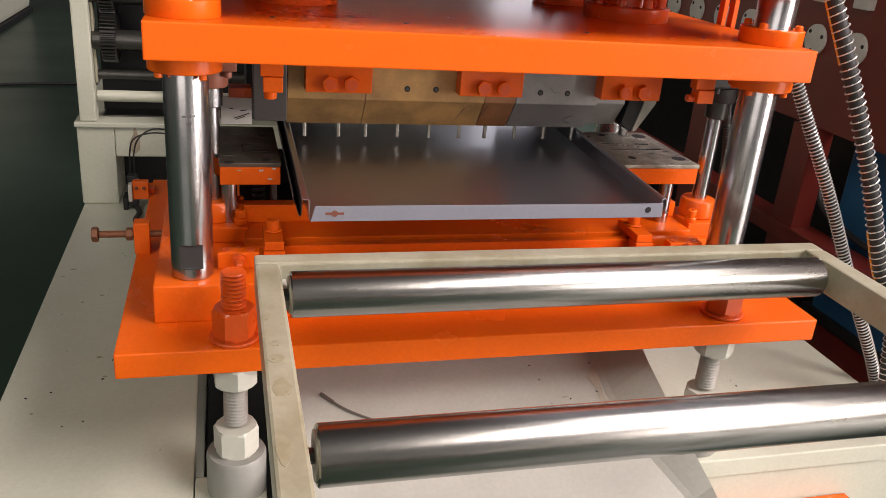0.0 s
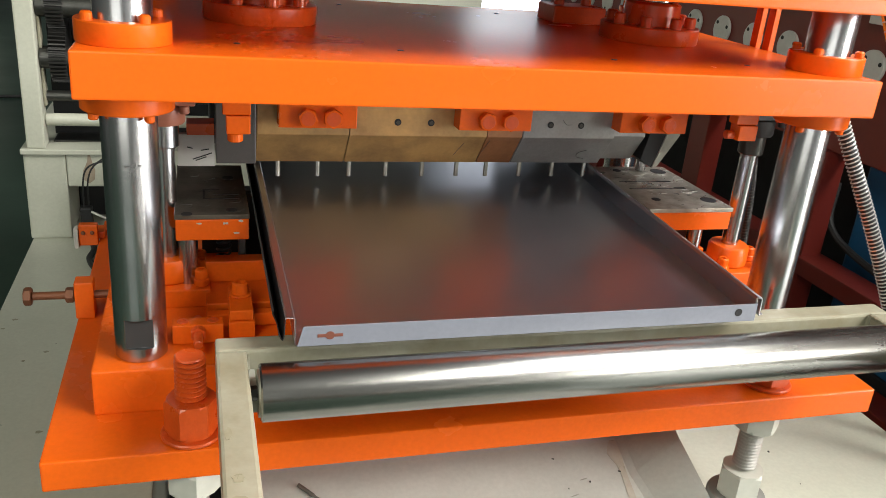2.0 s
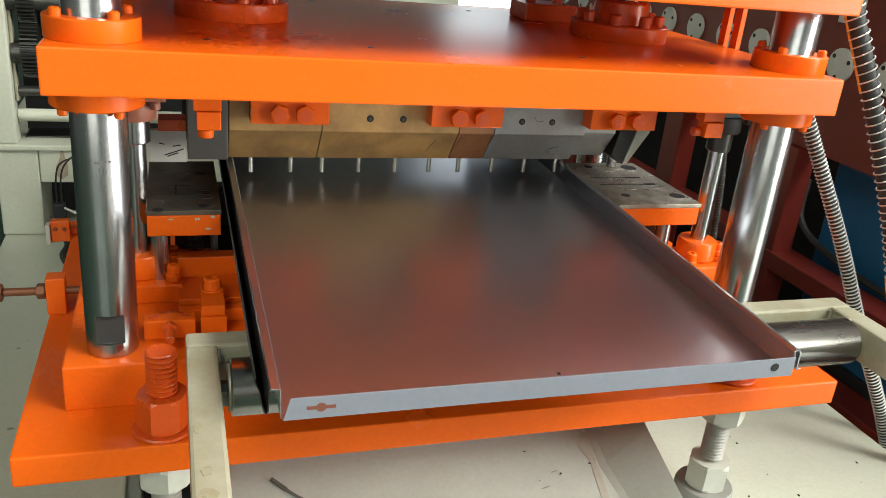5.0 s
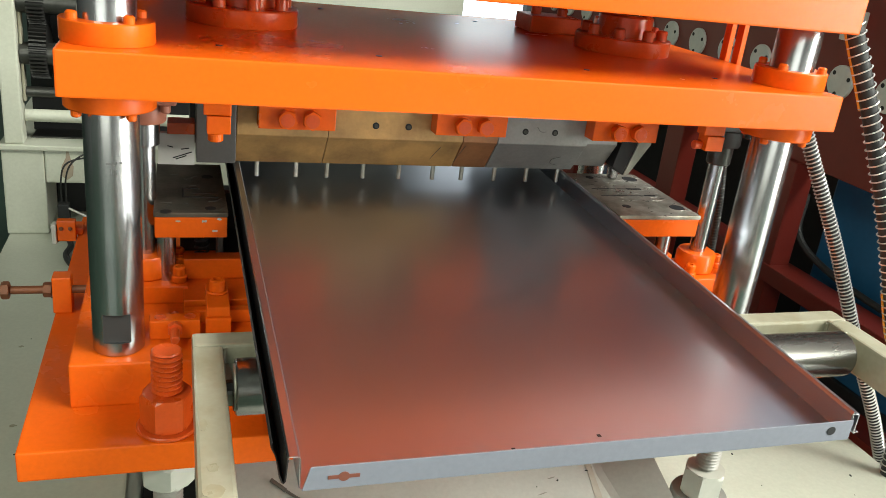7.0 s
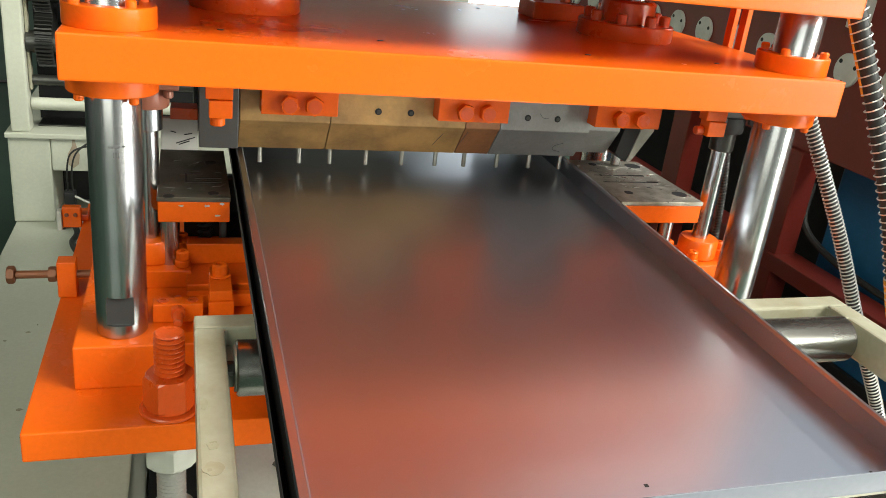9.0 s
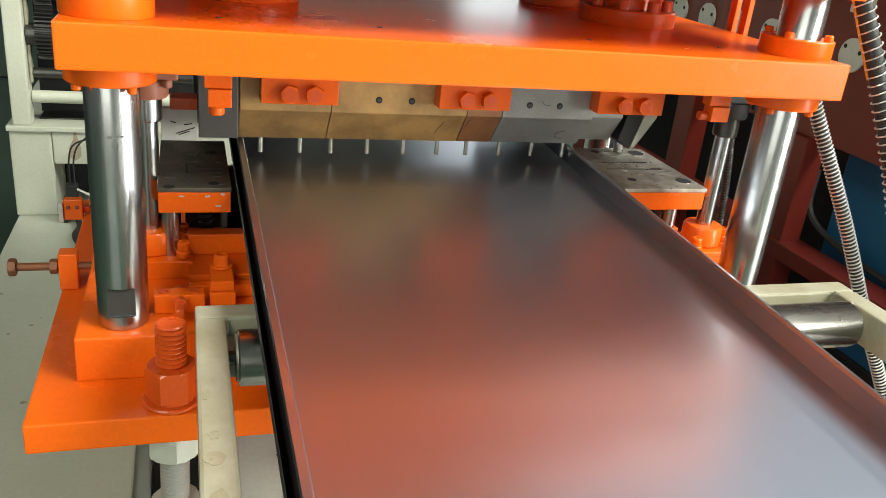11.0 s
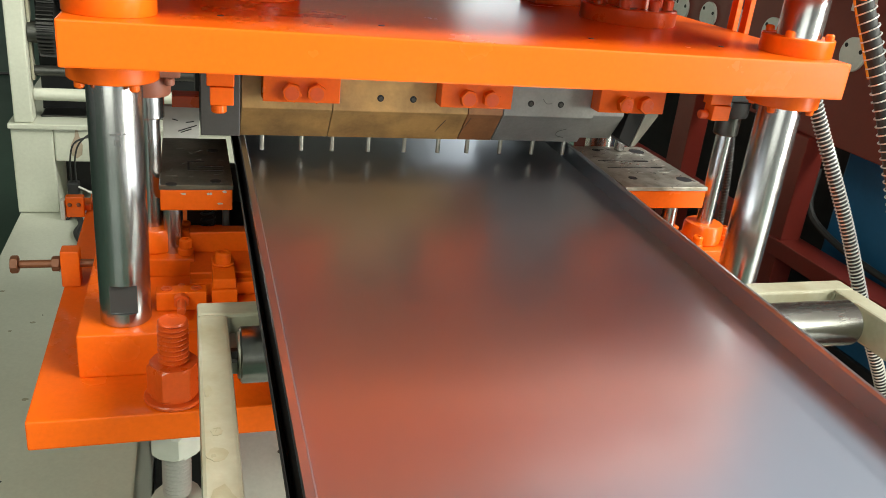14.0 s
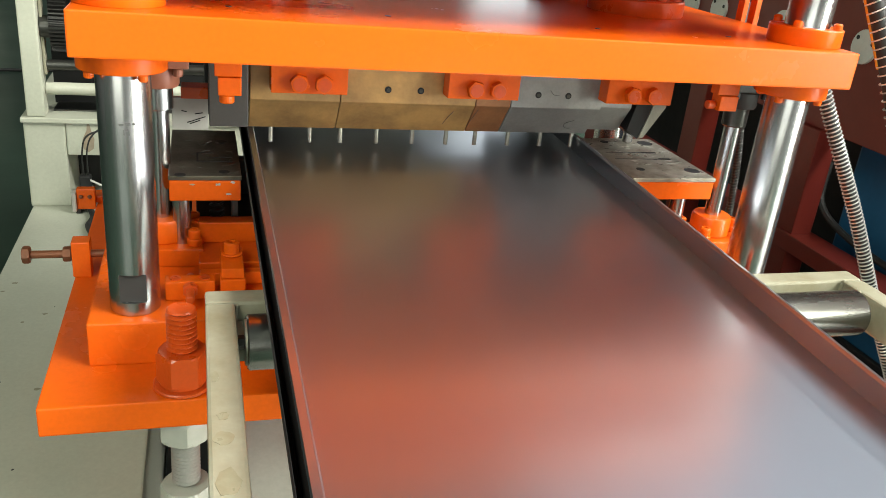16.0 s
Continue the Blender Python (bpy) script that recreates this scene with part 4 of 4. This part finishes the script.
def roll_former():
    t = thing("roll_former", "pale green roll-forming stand with dark gears on a pedestal", "roll former")
    part("pedestal_face", box(-0.424, -0.318, 2.56, 3.6, 0.5905, 0.835, 0.006), CREAM, t)
    part("pedestal_bridge", box(-0.3175, 0.3, 2.56, 3.6, 0.742, 0.835, 0.006), CREAM, t)
    # black filling for the shade under the bridge
    part("pedestal_recess_shade", box(-0.3175, 0.3, 2.75, 3.6, 0.5905, 0.7415, 0.004), DARK, t)
    part("deck", box(-0.428, 0.32, 2.55, 3.6, 0.8355, 0.850, 0.003), CREAM, t)
    for x in (-0.412, -0.150):
        part("upright", box(x, x + 0.047, 2.56, 2.62, 0.8505, 1.75, 0.005), CREAM, t)
    part("guard_strip", box(-0.364, -0.356, 2.59, 2.62, 0.96, 1.75, 0.003), CREAM_WORN, t)
    for z, r, m in ((0.920, 0.017, CREAM), (0.985, 0.014, OILY), (1.087, 0.030, OILY), (1.220, 0.030, OILY)):
        part("cross_shaft", rod(r, -0.364, 0.25, 28, (0, 2.605, z), "x"), m, t, smooth=True)
    for z in (1.092, 1.232):
        g = 40
        bm = bmesh.new()
        out = []
        for k in range(g * 4):
            a = 2 * math.pi * k / (g * 4)
            out.append(((0.077 if k % 4 < 2 else 0.066) * math.cos(a) + 2.643, (0.077 if k % 4 < 2 else 0.066) * math.sin(a) + z))
        part("gear", prism(out, -0.340, -0.298, "yz", 0, bm), GEAR, t, "dark oily spur gear")
    # black sheet in place of the deep shade behind gears and shafts
    part("shadow_plate", box(-0.362, 0.32, 2.723, 2.743, 0.8505, 1.75, 0), DARK, t, "dark sheet standing for the shade behind the gears")
    part("oil_tray", box(-0.355, 0.31, 2.63, 2.722, 0.8505, 0.854, 0.001), OILY, t, "dark oily tray under the gears")
    part("rust_stain", prism([(-0.275, 0.762), (-0.262, 0.752), (-0.248, 0.764), (-0.245, 0.790), (-0.252, 0.815), (-0.256, 0.834), (-0.262, 0.834), (-0.264, 0.815), (-0.276, 0.790)], 2.5585, 2.5597, "xz", 0.0003), RUST, t, "rust streak")
    s = thing("sensor_switch", "small black switch with two thin cables", "switch")
    part("body", box(-0.285, -0.255, 2.50, 2.53, 0.60, 0.70, 0.004), DARK, s)
    part("bracket", box(-0.30, -0.286, 2.50, 2.559, 0.5905, 0.63, 0.002), DARK, s)
    for d in (0.0, 0.012):
        part("cable", tube(curve_points([(-0.275 + d, 2.515, 0.70), (-0.272 + d, 2.50, 0.77), (-0.255 + d, 2.49, 0.82), (-0.20, 2.50, 0.835 + d), (-0.14, 2.53, 0.82 + d)], 0.012), 0.0025, 6), RUBBER, s)
    part("cable", tube(curve_points([(-0.256, 2.50, 0.69), (-0.22, 2.49, 0.675), (-0.17, 2.49, 0.65), (-0.10, 2.50, 0.63)], 0.012), 0.003, 6), WHITE, s, "thin white cable")
    c = thing("bed_cable", "loose black cable bent over the bed", "cable")
    part("cable", tube(curve_points([(-0.265, 2.51, 0.605), (-0.25, 2.45, 0.60), (-0.255, 2.38, 0.599), (-0.22, 2.30, 0.599), (-0.17, 2.33, 0.599)], 0.012), 0.008, 8), RUBBER, c)
    return t


roll_former()

# ---- red machine beyond the aisle ----


def red_machine():
    X = 2.0
    t = thing("red_roll_former", "dark red roll-forming machine with round bearing covers", "machine")
    part("bearing_wall", box(X, X + 0.06, 0.6, 4.8, 0.92, 1.75, 0.004), RED, t)
    part("lower_beam", box(X - 0.03, X + 0.08, 0.6, 4.8, 0.495, 0.555, 0.004), RED, t)
    part("base_beam", box(X + 0.02, X + 0.14, 0.6, 4.8, 0.10, 0.20, 0.004), RED, t)
    for y in (2.35, 3.02, 3.9, 4.6, 1.05):
        part("leg", box(X - 0.02, X + 0.06, y, y + 0.12, 0.0, 0.9195, 0.004), RED, t)
    # black sheet that stands for the shade inside the machine
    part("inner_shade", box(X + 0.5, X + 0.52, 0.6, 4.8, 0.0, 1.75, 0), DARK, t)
    y = 1.28
    while y < 4.7:
        z = 1.205
        c = part("bearing_cover", rod(0.052, -0.012, -0.0005, 36, (X, y, z), "x"), WHITE, t, "pale round bearing cover")
        for a in (40, 160, 280):
            part("cover_screw", rod(0.007, -0.014, -0.012, 10, (X, y + 0.038 * math.cos(radians(a)), z + 0.038 * math.sin(radians(a))), "x", 0.0005), DARK, c)
        part("adjuster_box", box(X - 0.03, X - 0.0005, y - 0.035, y + 0.035, 1.33, 1.42, 0.004), WHITE, t)
        y += 0.2
    b = thing("blue_power_unit", "blue painted hydraulic power unit under the red machine", "power unit")
    part("tank", box(X + 0.15, X + 0.45, 1.2, 2.34, 0.24, 0.88, 0.01), BLUE, b)
    part("base", box(X + 0.14, X + 0.46, 1.18, 2.38, 0.2005, 0.2395, 0.004), DARK, b)
    part("plug", rod(0.012, -0.02, 0, 16, (X + 0.15, 1.95, 0.55), "x"), ZINC, b)
    part("handle", box(X + 0.12, X + 0.1495, 1.86, 1.875, 0.70, 0.80, 0.003), ZINC, b)
    c = thing("floor_cable", "thick black cable hanging along the red beam", "cable")
    part("cable", tube(curve_points([(X + 0.1, 2.40, 0.80), (X + 0.08, 2.36, 0.66), (X + 0.095, 2.20, 0.59), (X + 0.095, 1.9, 0.569), (X + 0.095, 1.4, 0.567)], 0.02), 0.012, 8), RUBBER, c)
    v = thing("valve_box", "small white electrical box on the red frame", "box")
    part("box", box(X + 0.455, X + 0.4995, 2.955, 3.010, 0.555, 0.70, 0.004), WHITE, v)
    part("warning_mark", prism([(2.965, 0.62), (2.999, 0.62), (2.982, 0.66)], X + 0.4538, X + 0.4549, "yz", 0), DARK, v)


red_machine()


def distance():
    t = thing("far_machine_base", "pale grey-green machine base far across the hall", "machine")
    part("base", box(-4.2, -2.2, 9.0, 11.0, 0.06, 1.2, 0.05), CREAM, t)
    part("plinth", box(-4.22, -2.18, 8.98, 11.0, 0.0, 0.059, 0), DARK, t)
    g = thing("green_cabinet", "pale green machine cabinet behind the press", "cabinet")
    part("body", box(-0.3, 1.45, 4.4, 5.0, 0.0, 1.62, 0.01), CREAM, g)
    part("door", box(0.0, 0.5, 4.385, 4.3995, 0.3, 1.5, 0.004), CREAM_WORN, g)
    part("handle", box(0.44, 0.46, 4.36, 4.3845, 1.0, 1.12, 0.003), DARK, g)
    f = thing("floor_hose", "thin dark hose lying on the green floor", "hose")
    part("hose", tube(curve_points([(-4.0, 6.9, 0.012), (-2.6, 6.5, 0.012), (-1.6, 6.9, 0.012), (-0.9, 7.0, 0.012)], 0.05), 0.012, 6), RUBBER, f)


distance()

# ---- what moves ----


def motions():
    tilt = 2.2
    rows = [(0, 1.165), (0.5, 1.134), (1.0, 1.097), (1.5, 1.061), (2.0, 1.029), (2.5, 1.003), (3.0, 0.978), (3.5, 0.955), (6.0, 0.823), (6.5, 0.797), (7.0, 0.772), (7.5, 0.745), (8.0, 0.718), (8.5, 0.692), (9.0, 0.664), (12.0, 0.507), (14.0, 0.403), (16.0, 0.300)]
    walk(PANEL_THING, [(t, pose(0.131, y, 1.0530 + 0.0384 * (y - 1.0), tilt, 0, 0)) for t, y in rows])


motions()
